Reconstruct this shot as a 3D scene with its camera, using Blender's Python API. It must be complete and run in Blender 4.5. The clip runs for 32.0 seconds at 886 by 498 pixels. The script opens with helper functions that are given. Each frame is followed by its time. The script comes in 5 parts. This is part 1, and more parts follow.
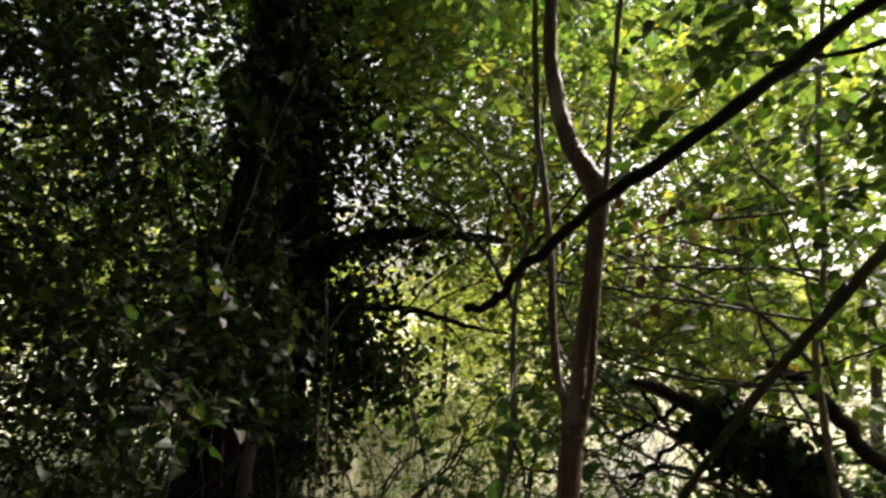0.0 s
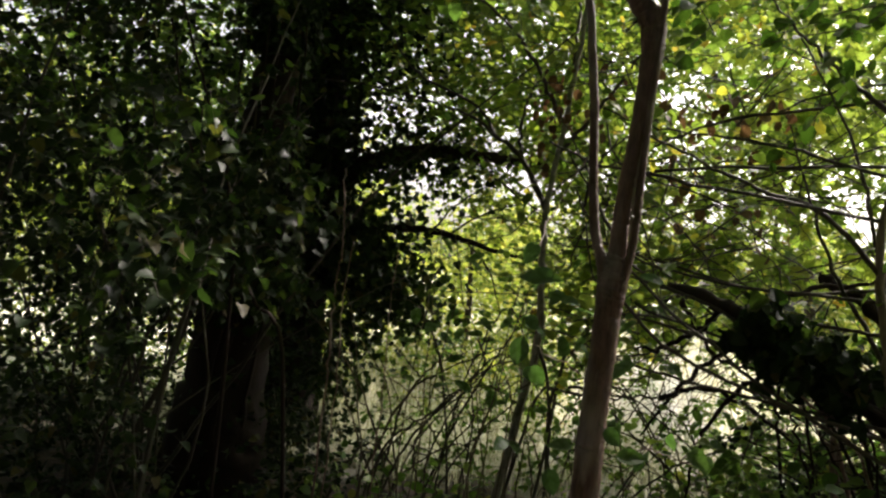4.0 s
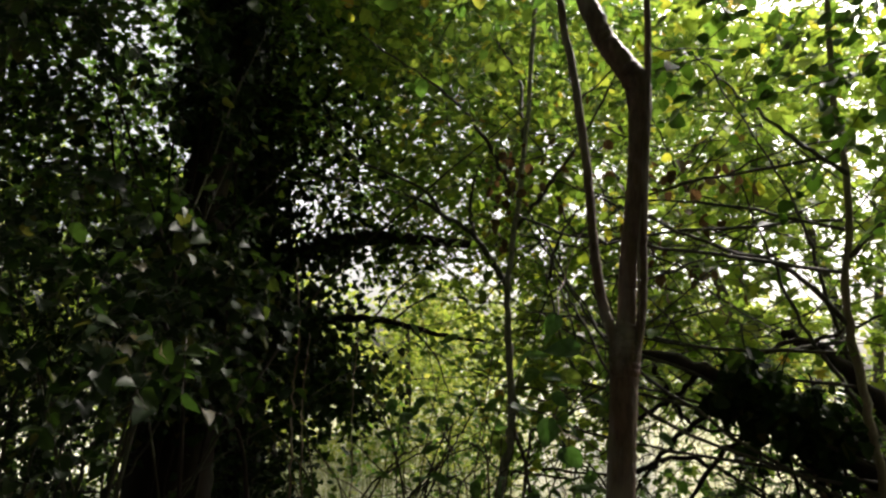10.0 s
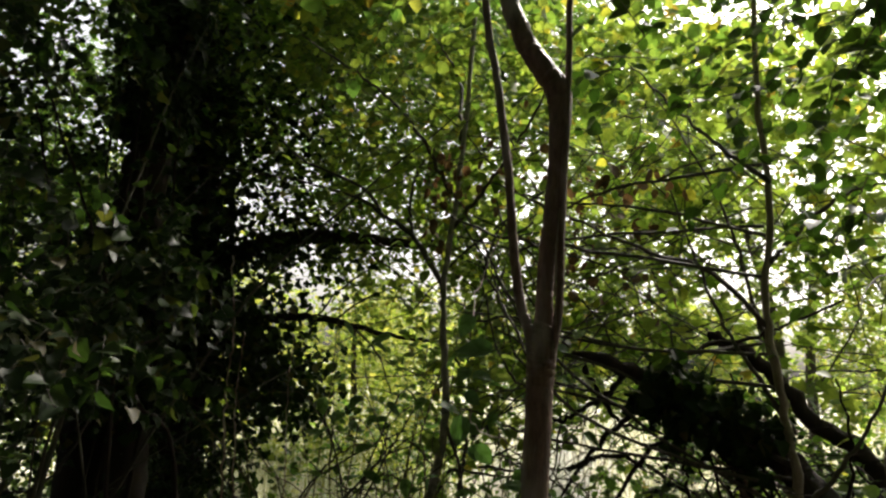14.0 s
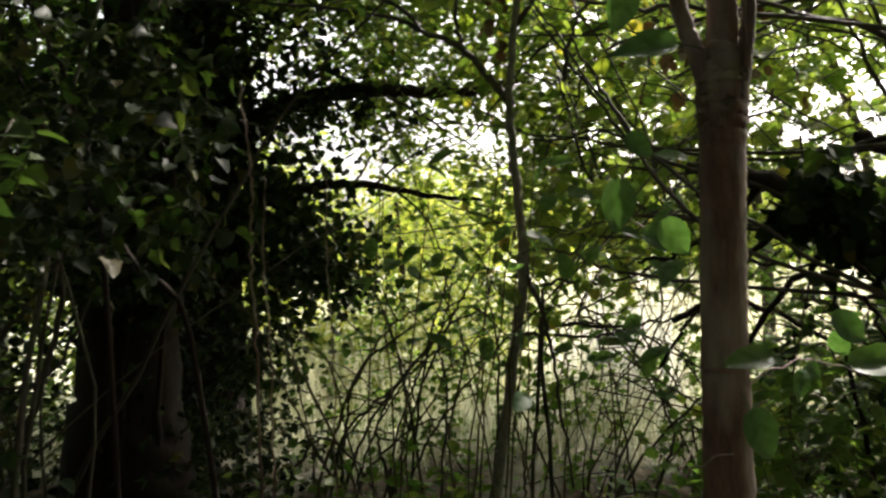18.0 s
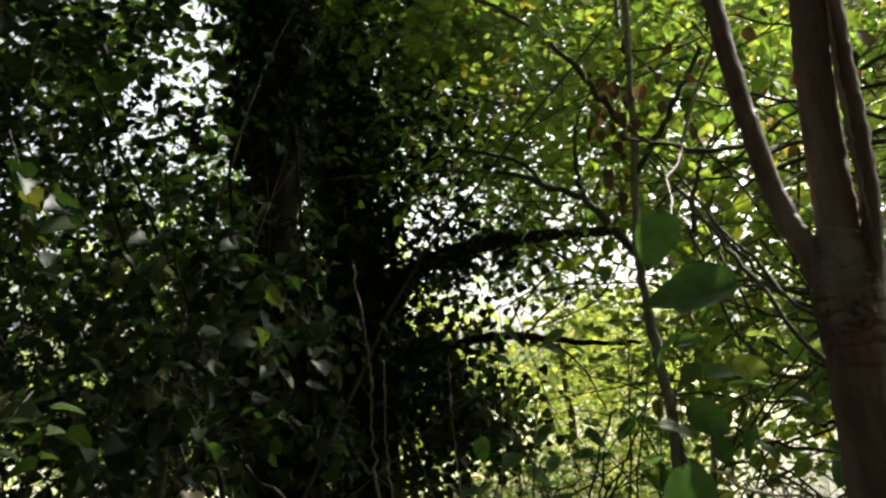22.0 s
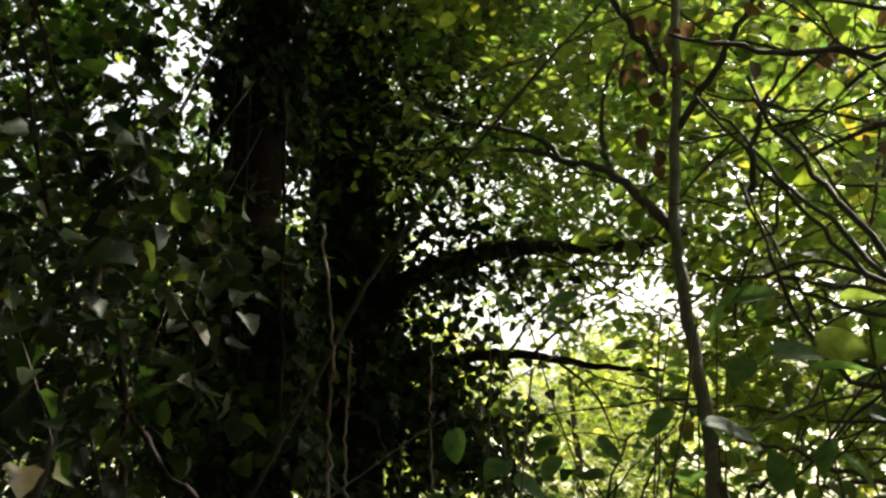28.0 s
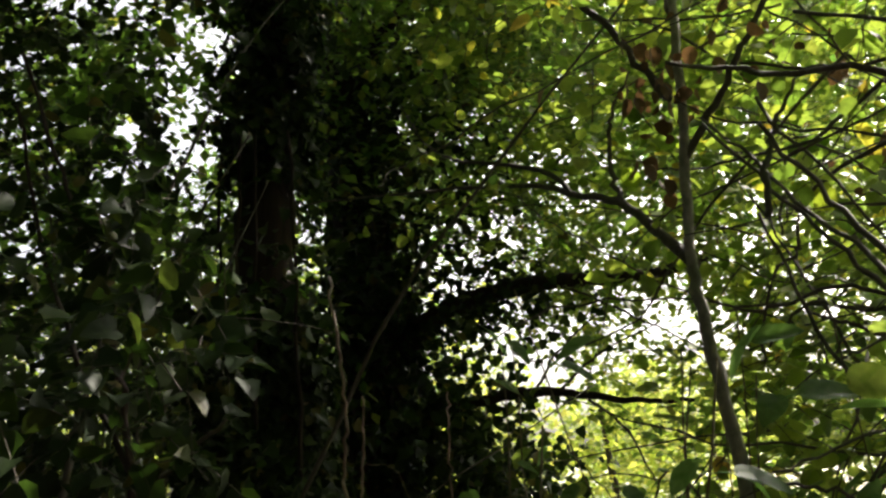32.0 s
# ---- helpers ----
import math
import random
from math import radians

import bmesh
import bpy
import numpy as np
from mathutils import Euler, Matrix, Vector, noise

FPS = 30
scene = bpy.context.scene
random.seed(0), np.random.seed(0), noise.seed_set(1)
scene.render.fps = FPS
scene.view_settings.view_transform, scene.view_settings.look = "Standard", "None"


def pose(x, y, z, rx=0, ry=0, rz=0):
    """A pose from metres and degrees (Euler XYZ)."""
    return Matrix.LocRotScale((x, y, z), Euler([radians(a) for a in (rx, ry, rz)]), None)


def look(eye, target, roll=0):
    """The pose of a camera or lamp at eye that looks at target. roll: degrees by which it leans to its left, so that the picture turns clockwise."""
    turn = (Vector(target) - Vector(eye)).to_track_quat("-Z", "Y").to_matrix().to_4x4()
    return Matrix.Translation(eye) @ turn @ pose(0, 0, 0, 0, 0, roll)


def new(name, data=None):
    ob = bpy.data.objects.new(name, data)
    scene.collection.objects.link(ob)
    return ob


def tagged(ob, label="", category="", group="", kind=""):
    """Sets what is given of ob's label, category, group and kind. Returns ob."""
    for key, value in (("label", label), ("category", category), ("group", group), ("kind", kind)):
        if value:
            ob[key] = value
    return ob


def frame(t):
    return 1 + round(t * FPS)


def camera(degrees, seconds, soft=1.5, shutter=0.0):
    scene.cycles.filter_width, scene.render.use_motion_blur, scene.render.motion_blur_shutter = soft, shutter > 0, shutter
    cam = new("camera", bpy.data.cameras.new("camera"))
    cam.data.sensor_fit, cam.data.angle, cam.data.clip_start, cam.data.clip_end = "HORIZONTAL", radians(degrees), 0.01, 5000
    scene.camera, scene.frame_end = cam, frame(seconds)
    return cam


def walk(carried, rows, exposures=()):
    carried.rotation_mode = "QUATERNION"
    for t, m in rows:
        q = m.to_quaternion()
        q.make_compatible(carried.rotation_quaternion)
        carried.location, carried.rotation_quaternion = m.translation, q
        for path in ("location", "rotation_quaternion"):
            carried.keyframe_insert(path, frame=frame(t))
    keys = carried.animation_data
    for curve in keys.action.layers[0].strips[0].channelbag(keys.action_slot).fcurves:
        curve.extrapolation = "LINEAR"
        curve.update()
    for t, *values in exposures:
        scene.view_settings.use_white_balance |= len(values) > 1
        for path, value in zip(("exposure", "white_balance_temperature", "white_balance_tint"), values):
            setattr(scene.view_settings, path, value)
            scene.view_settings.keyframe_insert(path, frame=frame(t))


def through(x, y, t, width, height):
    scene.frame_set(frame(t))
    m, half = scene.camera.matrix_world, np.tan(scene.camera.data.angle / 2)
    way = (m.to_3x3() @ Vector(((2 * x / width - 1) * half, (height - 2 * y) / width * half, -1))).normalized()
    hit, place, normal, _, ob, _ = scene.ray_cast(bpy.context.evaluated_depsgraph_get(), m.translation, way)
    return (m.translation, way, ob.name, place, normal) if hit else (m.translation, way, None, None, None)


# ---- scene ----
cam = camera(59.1, 32.0, soft=2.4, shutter=0.5)
PATH = [
    (0, (0.531, -0.085, 2.141), (0.23, 1.886, 2.302), 4.8),
    (0.5, (0.537, -0.017, 2.103), (0.182, 1.947, 2.231), 3.1),
    (1, (0.549, 0.104, 2.037), (0.212, 2.068, 2.208), 4.1),
    (1.5, (0.541, 0.192, 1.998), (0.236, 2.159, 2.186), 4.9),
    (2, (0.539, 0.257, 1.921), (0.201, 2.225, 2.032), 5.3),
    (2.5, (0.54, 0.248, 1.853), (0.2, 2.217, 1.927), 6.8),
    (3, (0.531, 0.236, 1.807), (0.188, 2.206, 1.862), 7.8),
    (3.5, (0.53, 0.247, 1.805), (0.177, 2.215, 1.853), 7.6),
    (5.5, (0.531, 0.287, 1.799), (0.157, 2.25, 1.887), 7.0),
    (6, (0.411, 0.306, 1.768), (0.167, 2.287, 1.891), 7.4),
    (6.5, (0.329, 0.335, 1.75), (0.187, 2.326, 1.883), 6.6),
    (7, (0.266, 0.349, 1.755), (0.122, 2.336, 1.931), 6.5),
    (7.5, (0.249, 0.357, 1.756), (0.079, 2.335, 1.996), 5.9),
    (8, (0.254, 0.352, 1.763), (0.114, 2.328, 2.037), 3.9),
    (8.5, (0.257, 0.356, 1.762), (0.132, 2.334, 2.028), 3.6),
    (9, (0.262, 0.358, 1.76), (0.144, 2.338, 2.021), 3.7),
    (9.5, (0.261, 0.357, 1.762), (0.134, 2.336, 2.023), 3.5),
    (10, (0.275, 0.371, 1.768), (0.11, 2.343, 2.058), 2.7),
    (10.5, (0.336, 0.381, 1.776), (0.214, 2.355, 2.075), 2.5),
    (11, (0.376, 0.383, 1.774), (0.303, 2.362, 2.055), 2.3),
    (11.5, (0.4, 0.386, 1.758), (0.354, 2.371, 1.993), 2.4),
    (12, (0.424, 0.39, 1.735), (0.416, 2.379, 1.949), 2.9),
    (12.5, (0.415, 0.383, 1.737), (0.444, 2.37, 1.964), 3.1),
    (13, (0.39, 0.369, 1.748), (0.416, 2.354, 1.994), 2.9),
    (13.5, (0.368, 0.339, 1.761), (0.328, 2.317, 2.057), 3.0),
    (15.5, (0.371, 0.344, 1.787), (0.315, 2.334, 1.977), 2.9),
    (16, (0.295, 0.531, 1.691), (0.02, 2.509, 1.809), 0.3),
    (16.5, (0.3, 0.803, 1.592), (-0.151, 2.749, 1.703), 0.6),
    (17, (0.343, 0.954, 1.564), (0.006, 2.925, 1.575), 2.4),
    (17.5, (0.304, 1.064, 1.551), (0.071, 3.05, 1.554), 1.4),
    (18, (0.217, 1.218, 1.553), (0.078, 3.213, 1.567), -1.3),
    (18.5, (0.236, 1.274, 1.6), (0.048, 3.264, 1.679), -6.0),
    (18.9, (0.256, 1.404, 1.761), (-0.069, 3.359, 2.029), -5.3),
    (19, (0.27, 1.42, 1.787), (-0.084, 3.363, 2.1), -4.9),
    (19.5, (0.355, 1.442, 1.791), (-0.099, 3.334, 2.255), -3.6),
    (20, (0.368, 1.46, 1.793), (-0.114, 3.339, 2.28), -4.1),
    (20.5, (0.389, 1.462, 1.783), (-0.12, 3.34, 2.243), -5.2),
    (21, (0.403, 1.455, 1.774), (-0.115, 3.338, 2.201), -5.4),
    (21.5, (0.41, 1.469, 1.759), (-0.098, 3.364, 2.148), -5.5),
    (22, (0.4, 1.483, 1.742), (-0.153, 3.371, 2.105), -5.2),
    (22.5, (0.397, 1.492, 1.713), (-0.177, 3.376, 2.064), -4.2),
    (23, (0.382, 1.518, 1.623), (-0.161, 3.407, 1.991), -2.6),
    (23.5, (0.378, 1.523, 1.589), (-0.162, 3.412, 1.967), -2.9),
    (24, (0.403, 1.507, 1.603), (-0.137, 3.406, 1.922), -3.3),
    (24.5, (0.42, 1.501, 1.61), (-0.102, 3.416, 1.86), -3.2),
    (26.5, (0.277, 1.862, 1.591), (-0.289, 3.746, 1.957), -2.2),
    (27, (0.282, 1.986, 1.586), (-0.337, 3.847, 1.98), -1.1),
    (27.5, (0.3, 2.043, 1.588), (-0.319, 3.894, 2.022), -0.4),
    (28, (0.297, 2.104, 1.598), (-0.286, 3.96, 2.061), -1.2),
    (28.5, (0.305, 2.138, 1.599), (-0.287, 3.985, 2.086), -1.4),
    (29, (0.315, 2.194, 1.586), (-0.273, 4.051, 2.04), -1.5),
    (29.5, (0.317, 2.235, 1.585), (-0.232, 4.107, 2.028), -1.8),
    (30, (0.323, 2.249, 1.589), (-0.185, 4.127, 2.055), -3.2),
    (30.5, (0.356, 2.242, 1.619), (-0.056, 4.136, 2.11), -4.3),
    (31, (0.354, 2.242, 1.629), (-0.069, 4.131, 2.131), -4.6),
    (31.5, (0.331, 2.198, 1.645), (-0.205, 4.046, 2.192), -4.6),
    (32, (0.326, 2.18, 1.643), (-0.304, 3.996, 2.197), -4.3),
]
walk(cam, [(t, look(eye, target, roll)) for t, eye, target, roll in PATH], [(0, 1.50, 6750, 17), (3, 1.57, 6750, 15), (6, 1.37, 6700, 12), (9, 1.18, 6700, 10), (13, 1.10, 6700, 10), (17, 1.78, 6850, 11), (20, 1.63, 6550, 11), (23, 1.79, 6600, 11), (28, 1.93, 6850, 10), (32, 1.90, 6850, 11)])

# ---- light ----
SUN_DIR = Vector((0.40, 0.58, 0.71)).normalized()
world = bpy.data.worlds.new("sky")
scene.world = world
world.use_nodes = True
wn = world.node_tree
sky = wn.nodes.new("ShaderNodeTexSky")
sky.sky_type = "NISHITA"
sky.sun_disc = False
sky.sun_elevation = math.asin(SUN_DIR.z)
sky.sun_rotation = math.atan2(SUN_DIR.x, SUN_DIR.y)
sky.air_density = 0.7
sky.dust_density = 8.0
haze = wn.nodes.new("ShaderNodeHueSaturation")
haze.inputs["Saturation"].default_value = 0.4
wn.links.new(sky.outputs[0], haze.inputs["Color"])
wn.links.new(haze.outputs[0], wn.nodes["Background"].inputs[0])
wn.nodes["Background"].inputs[1].default_value = 0.15
sun_data = bpy.data.lights.new("sun", "SUN")
sun_data.energy = 3.6
sun_data.angle = radians(0.53)
sun_data.color = (1.0, 0.95, 0.86)
sun = new("sun", sun_data)
sun.matrix_world = look(SUN_DIR * 60, (0, 0, 0))

# ---- materials ----
def nodes_of(name):
    m = bpy.data.materials.new(name)
    m.use_nodes = True
    t = m.node_tree
    return m, t, t.nodes["Principled BSDF"]


def ramp(t, stops):
    r = t.nodes.new("ShaderNodeValToRGB")
    e = r.color_ramp.elements
    while len(e) < len(stops):
        e.new(0.5)
    for k, (p, c) in zip(e, stops):
        k.position, k.color = p, (*c, 1)
    return r


def leaf_material(name, stops, through_tint, glossy=0.45, through=0.45, veins=False, shine=0.3):
    """Leaf: coloured per leaf, glossy above, letting light through."""
    m, t, p = nodes_of(name)
    g = t.nodes.new("ShaderNodeNewGeometry")
    r = ramp(t, stops)
    if veins:
        oi = t.nodes.new("ShaderNodeObjectInfo")
        t.links.new(oi.outputs["Random"], r.inputs[0])
    else:
        t.links.new(g.outputs["Random Per Island"], r.inputs[0])
    n = t.nodes.new("ShaderNodeTexNoise")
    n.inputs["Scale"].default_value = 55.0
    n.inputs["Detail"].default_value = 3.0
    tc = t.nodes.new("ShaderNodeTexCoord")
    t.links.new(tc.outputs["Object"], n.inputs["Vector"])
    hs = t.nodes.new("ShaderNodeHueSaturation")
    mr = t.nodes.new("ShaderNodeMapRange")
    mr.inputs["To Min"].default_value, mr.inputs["To Max"].default_value = 0.6, 1.4
    t.links.new(n.outputs[0], mr.inputs[0])
    t.links.new(mr.outputs[0], hs.inputs["Value"])
    t.links.new(r.outputs[0], hs.inputs["Color"])
    col = hs.outputs[0]
    b = t.nodes.new("ShaderNodeBump")
    b.inputs["Strength"].default_value = 0.25
    b.inputs["Distance"].default_value = 0.004
    if veins:
        sx = t.nodes.new("ShaderNodeSeparateXYZ")
        t.links.new(tc.outputs["Object"], sx.inputs[0])
        ab = t.nodes.new("ShaderNodeMath")
        ab.operation = "ABSOLUTE"
        t.links.new(sx.outputs[0], ab.inputs[0])
        mu = t.nodes.new("ShaderNodeMath")
        mu.operation = "MULTIPLY_ADD"
        mu.inputs[1].default_value = -0.8
        t.links.new(ab.outputs[0], mu.inputs[0])
        t.links.new(sx.outputs[1], mu.inputs[2])
        si = t.nodes.new("ShaderNodeMath")
        si.operation = "MULTIPLY"
        si.inputs[1].default_value = 52.0
        t.links.new(mu.outputs[0], si.inputs[0])
        wv = t.nodes.new("ShaderNodeMath")
        wv.operation = "SINE"
        t.links.new(si.outputs[0], wv.inputs[0])
        pw = t.nodes.new("ShaderNodeMapRange")
        pw.inputs["From Min"].default_value, pw.inputs["From Max"].default_value = 0.86, 1.0
        t.links.new(wv.outputs[0], pw.inputs[0])
        mx = t.nodes.new("ShaderNodeMixRGB")
        mx.blend_type = "MULTIPLY"
        mx.inputs[2].default_value = (0.72, 0.8, 0.6, 1)
        t.links.new(pw.outputs[0], mx.inputs[0])
        t.links.new(col, mx.inputs[1])
        col = mx.outputs[0]
        t.links.new(wv.outputs[0], b.inputs["Height"])
    else:
        t.links.new(n.outputs[0], b.inputs["Height"])
    t.links.new(b.outputs[0], p.inputs["Normal"])
    t.links.new(col, p.inputs["Base Color"])
    p.inputs["Roughness"].default_value = glossy
    p.inputs["Specular IOR Level"].default_value = shine
    tr = t.nodes.new("ShaderNodeBsdfTranslucent")
    tm = t.nodes.new("ShaderNodeMixRGB")
    tm.blend_type = "MULTIPLY"
    tm.inputs[0].default_value = 1.0
    tm.inputs[2].default_value = (*through_tint, 1)
    t.links.new(col, tm.inputs[1])
    t.links.new(tm.outputs[0], tr.inputs[0])
    mix = t.nodes.new("ShaderNodeMixShader")
    mix.inputs[0].default_value = through
    t.links.new(p.outputs[0], mix.inputs[1])
    t.links.new(tr.outputs[0], mix.inputs[2])
    t.links.new(mix.outputs[0], t.nodes["Material Output"].inputs[0])
    return m


def bark_material(name, dark, light, moss_or_streak=(0.06, 0.08, 0.03), scale=14.0, moss_amount=0.35, stretch=0.18, streaks=False, rough=0.8):
    m, t, p = nodes_of(name)
    tc = t.nodes.new("ShaderNodeTexCoord")
    mp = t.nodes.new("ShaderNodeMapping")
    mp.inputs["Scale"].default_value = (1, 1, stretch)
    t.links.new(tc.outputs["Object"], mp.inputs[0])
    n = t.nodes.new("ShaderNodeTexNoise")
    n.inputs["Scale"].default_value = scale * 3
    n.inputs["Detail"].default_value = 8
    n.inputs["Roughness"].default_value = 0.7
    t.links.new(mp.outputs[0], n.inputs["Vector"])
    r = ramp(t, [(0.3, dark), (0.7, light)])
    t.links.new(n.outputs[0], r.inputs[0])
    n2 = t.nodes.new("ShaderNodeTexNoise")
    n2.inputs["Scale"].default_value = scale * 0.5
    n2.inputs["Detail"].default_value = 5
    t.links.new((mp if streaks else tc).outputs[0 if streaks else "Object"], n2.inputs["Vector"])
    r2 = ramp(t, [(0.62 - 0.3 * moss_amount, (0, 0, 0)), (0.78 - 0.2 * moss_amount, (1, 1, 1))])
    t.links.new(n2.outputs[0], r2.inputs[0])
    mx = t.nodes.new("ShaderNodeMixRGB")
    mx.inputs[2].default_value = (*moss_or_streak, 1)
    t.links.new(r2.outputs[0], mx.inputs[0])
    t.links.new(r.outputs[0], mx.inputs[1])
    t.links.new(mx.outputs[0], p.inputs["Base Color"])
    p.inputs["Roughness"].default_value = rough
    b = t.nodes.new("ShaderNodeBump")
    b.inputs["Strength"].default_value = 0.7
    b.inputs["Distance"].default_value = 0.01
    t.links.new(n.outputs[0], b.inputs["Height"])
    t.links.new(b.outputs[0], p.inputs["Normal"])
    return m


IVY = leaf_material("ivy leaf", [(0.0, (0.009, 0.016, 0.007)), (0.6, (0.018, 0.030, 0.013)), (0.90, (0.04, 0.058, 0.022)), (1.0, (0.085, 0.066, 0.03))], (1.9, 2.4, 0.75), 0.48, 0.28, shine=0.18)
HAZEL = leaf_material("broad green leaf", [(0.0, (0.045, 0.088, 0.028)), (0.6, (0.085, 0.14, 0.042)), (0.95, (0.125, 0.165, 0.05)), (1.0, (0.19, 0.18, 0.055))], (2.0, 2.15, 0.9), 0.5, 0.52)
MAPLE = leaf_material("light green leaf", [(0.0, (0.055, 0.095, 0.026)), (0.5, (0.115, 0.155, 0.046)), (0.91, (0.17, 0.20, 0.062)), (0.97, (0.24, 0.22, 0.05)), (1.0, (0.16, 0.10, 0.035))], (2.1, 2.25, 0.9), 0.5, 0.55)
# Lighter leaf colours: sunlight beyond the wood is put into these stops.
FIELD_LEAF = leaf_material("hedge leaf with sun in its colour", [(0.0, (0.12, 0.18, 0.04)), (0.6, (0.21, 0.26, 0.065)), (1.0, (0.36, 0.35, 0.13))], (1.6, 1.6, 0.75), 0.55, 0.5)
SHOOT_LEAF = leaf_material("shoot leaf", [(0.0, (0.055, 0.105, 0.05)), (0.7, (0.07, 0.125, 0.055)), (1.0, (0.12, 0.155, 0.055))], (2.1, 2.1, 0.9), 0.5, 0.62, veins=True)
NEAR_LEAF = leaf_material("near sapling leaf", [(0.0, (0.065, 0.105, 0.065)), (0.7, (0.078, 0.12, 0.07)), (1.0, (0.10, 0.135, 0.065))], (0.8, 1.1, 0.3), 0.42, 0.46, veins=True)
DARK_LEAF = leaf_material("dark narrow leaf", [(0.0, (0.02, 0.045, 0.012)), (1.0, (0.05, 0.09, 0.02))], (1.3, 1.5, 0.5), 0.4, 0.35)
DEAD_LEAF = leaf_material("withered brown leaf", [(0.0, (0.06, 0.038, 0.02)), (1.0, (0.16, 0.10, 0.05))], (1.2, 1.05, 0.8), 0.7, 0.3)
STRAW = leaf_material("dry grass blade", [(0.0, (0.25, 0.25, 0.16)), (0.5, (0.44, 0.43, 0.33)), (1.0, (0.66, 0.65, 0.58))], (1.3, 1.3, 1.15), 0.7, 0.62)
# Dry stalks with the glare of the sun put into a near-white colour.
PALE_STALK = leaf_material("near-white sunlit stalk", [(0.0, (0.55, 0.54, 0.50)), (1.0, (0.78, 0.77, 0.74))], (1.2, 1.2, 1.2), 0.7, 0.6)
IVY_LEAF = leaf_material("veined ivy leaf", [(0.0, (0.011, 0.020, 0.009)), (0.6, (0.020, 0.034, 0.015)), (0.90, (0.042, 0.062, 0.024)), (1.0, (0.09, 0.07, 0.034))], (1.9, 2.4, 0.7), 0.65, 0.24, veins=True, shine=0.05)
HAZEL_LEAF = leaf_material("veined broad leaf", [(0.0, (0.05, 0.095, 0.03)), (0.6, (0.088, 0.145, 0.042)), (0.95, (0.12, 0.18, 0.036)), (1.0, (0.18, 0.19, 0.04))], (2.2, 2.05, 0.8), 0.48, 0.64, veins=True)
MAPLE_LEAF = leaf_material("veined lobed leaf", [(0.0, (0.06, 0.10, 0.028)), (0.5, (0.115, 0.16, 0.046)), (0.95, (0.17, 0.21, 0.05)), (1.0, (0.25, 0.22, 0.05))], (1.85, 1.9, 0.7), 0.48, 0.62, veins=True)
# Third colour here makes pale streaks along the stem, not moss.
BARK_BROWN = bark_material("smooth brown bark", (0.045, 0.022, 0.016), (0.20, 0.115, 0.085), (0.33, 0.28, 0.25), 20.0, 0.42, 0.25, True, 0.55)
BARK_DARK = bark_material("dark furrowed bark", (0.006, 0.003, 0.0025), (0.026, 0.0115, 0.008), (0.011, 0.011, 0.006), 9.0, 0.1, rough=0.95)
SLIM_BARK = bark_material("mottled grey bark", (0.09, 0.085, 0.07), (0.26, 0.24, 0.19), (0.07, 0.09, 0.04), 16.0, 0.3, 0.6)
BARK_GREY = bark_material("grey twig bark", (0.024, 0.019, 0.014), (0.075, 0.060, 0.044), (0.035, 0.045, 0.02), 20.0, 0.3)
VINE_BARK = bark_material("pale vine bark", (0.13, 0.10, 0.07), (0.30, 0.25, 0.18), (0.10, 0.10, 0.06), 25.0, 0.1)
TWIG_LIGHT = bark_material("olive bramble stem", (0.035, 0.027, 0.014), (0.11, 0.085, 0.042), (0.055, 0.065, 0.022), 25.0, 0.2)


def ground_material():
    m, t, p = nodes_of("woodland floor and field")
    tc = t.nodes.new("ShaderNodeTexCoord")
    n = t.nodes.new("ShaderNodeTexNoise")
    n.inputs["Scale"].default_value, n.inputs["Detail"].default_value = 9.0, 9.0
    t.links.new(tc.outputs["Object"], n.inputs["Vector"])
    litter = ramp(t, [(0.3, (0.02, 0.015, 0.01)), (0.5, (0.055, 0.038, 0.02)), (0.7, (0.11, 0.075, 0.04))])
    t.links.new(n.outputs[0], litter.inputs[0])
    n2 = t.nodes.new("ShaderNodeTexNoise")
    n2.inputs["Scale"].default_value, n2.inputs["Detail"].default_value = 1.2, 6.0
    t.links.new(tc.outputs["Object"], n2.inputs["Vector"])
    grass = ramp(t, [(0.35, (0.30, 0.31, 0.19)), (0.65, (0.50, 0.49, 0.39))])
    t.links.new(n2.outputs[0], grass.inputs[0])
    sx = t.nodes.new("ShaderNodeSeparateXYZ")
    t.links.new(tc.outputs["Object"], sx.inputs[0])
    ad = t.nodes.new("ShaderNodeMath")
    ad.operation = "MULTIPLY_ADD"
    ad.inputs[1].default_value = 3.0
    t.links.new(n2.outputs[0], ad.inputs[0])
    t.links.new(sx.outputs[1], ad.inputs[2])
    mr = t.nodes.new("ShaderNodeMapRange")
    mr.inputs["From Min"].default_value, mr.inputs["From Max"].default_value = 8.0, 10.0
    t.links.new(ad.outputs[0], mr.inputs[0])
    mx = t.nodes.new("ShaderNodeMixRGB")
    t.links.new(mr.outputs[0], mx.inputs[0])
    t.links.new(litter.outputs[0], mx.inputs[1])
    t.links.new(grass.outputs[0], mx.inputs[2])
    t.links.new(mx.outputs[0], p.inputs["Base Color"])
    p.inputs["Roughness"].default_value = 0.9
    b = t.nodes.new("ShaderNodeBump")
    b.inputs["Strength"].default_value, b.inputs["Distance"].default_value = 0.8, 0.05
    t.links.new(n.outputs[0], b.inputs["Height"])
    t.links.new(b.outputs[0], p.inputs["Normal"])
    return m


GROUND = ground_material()

# ---- mesh building ----


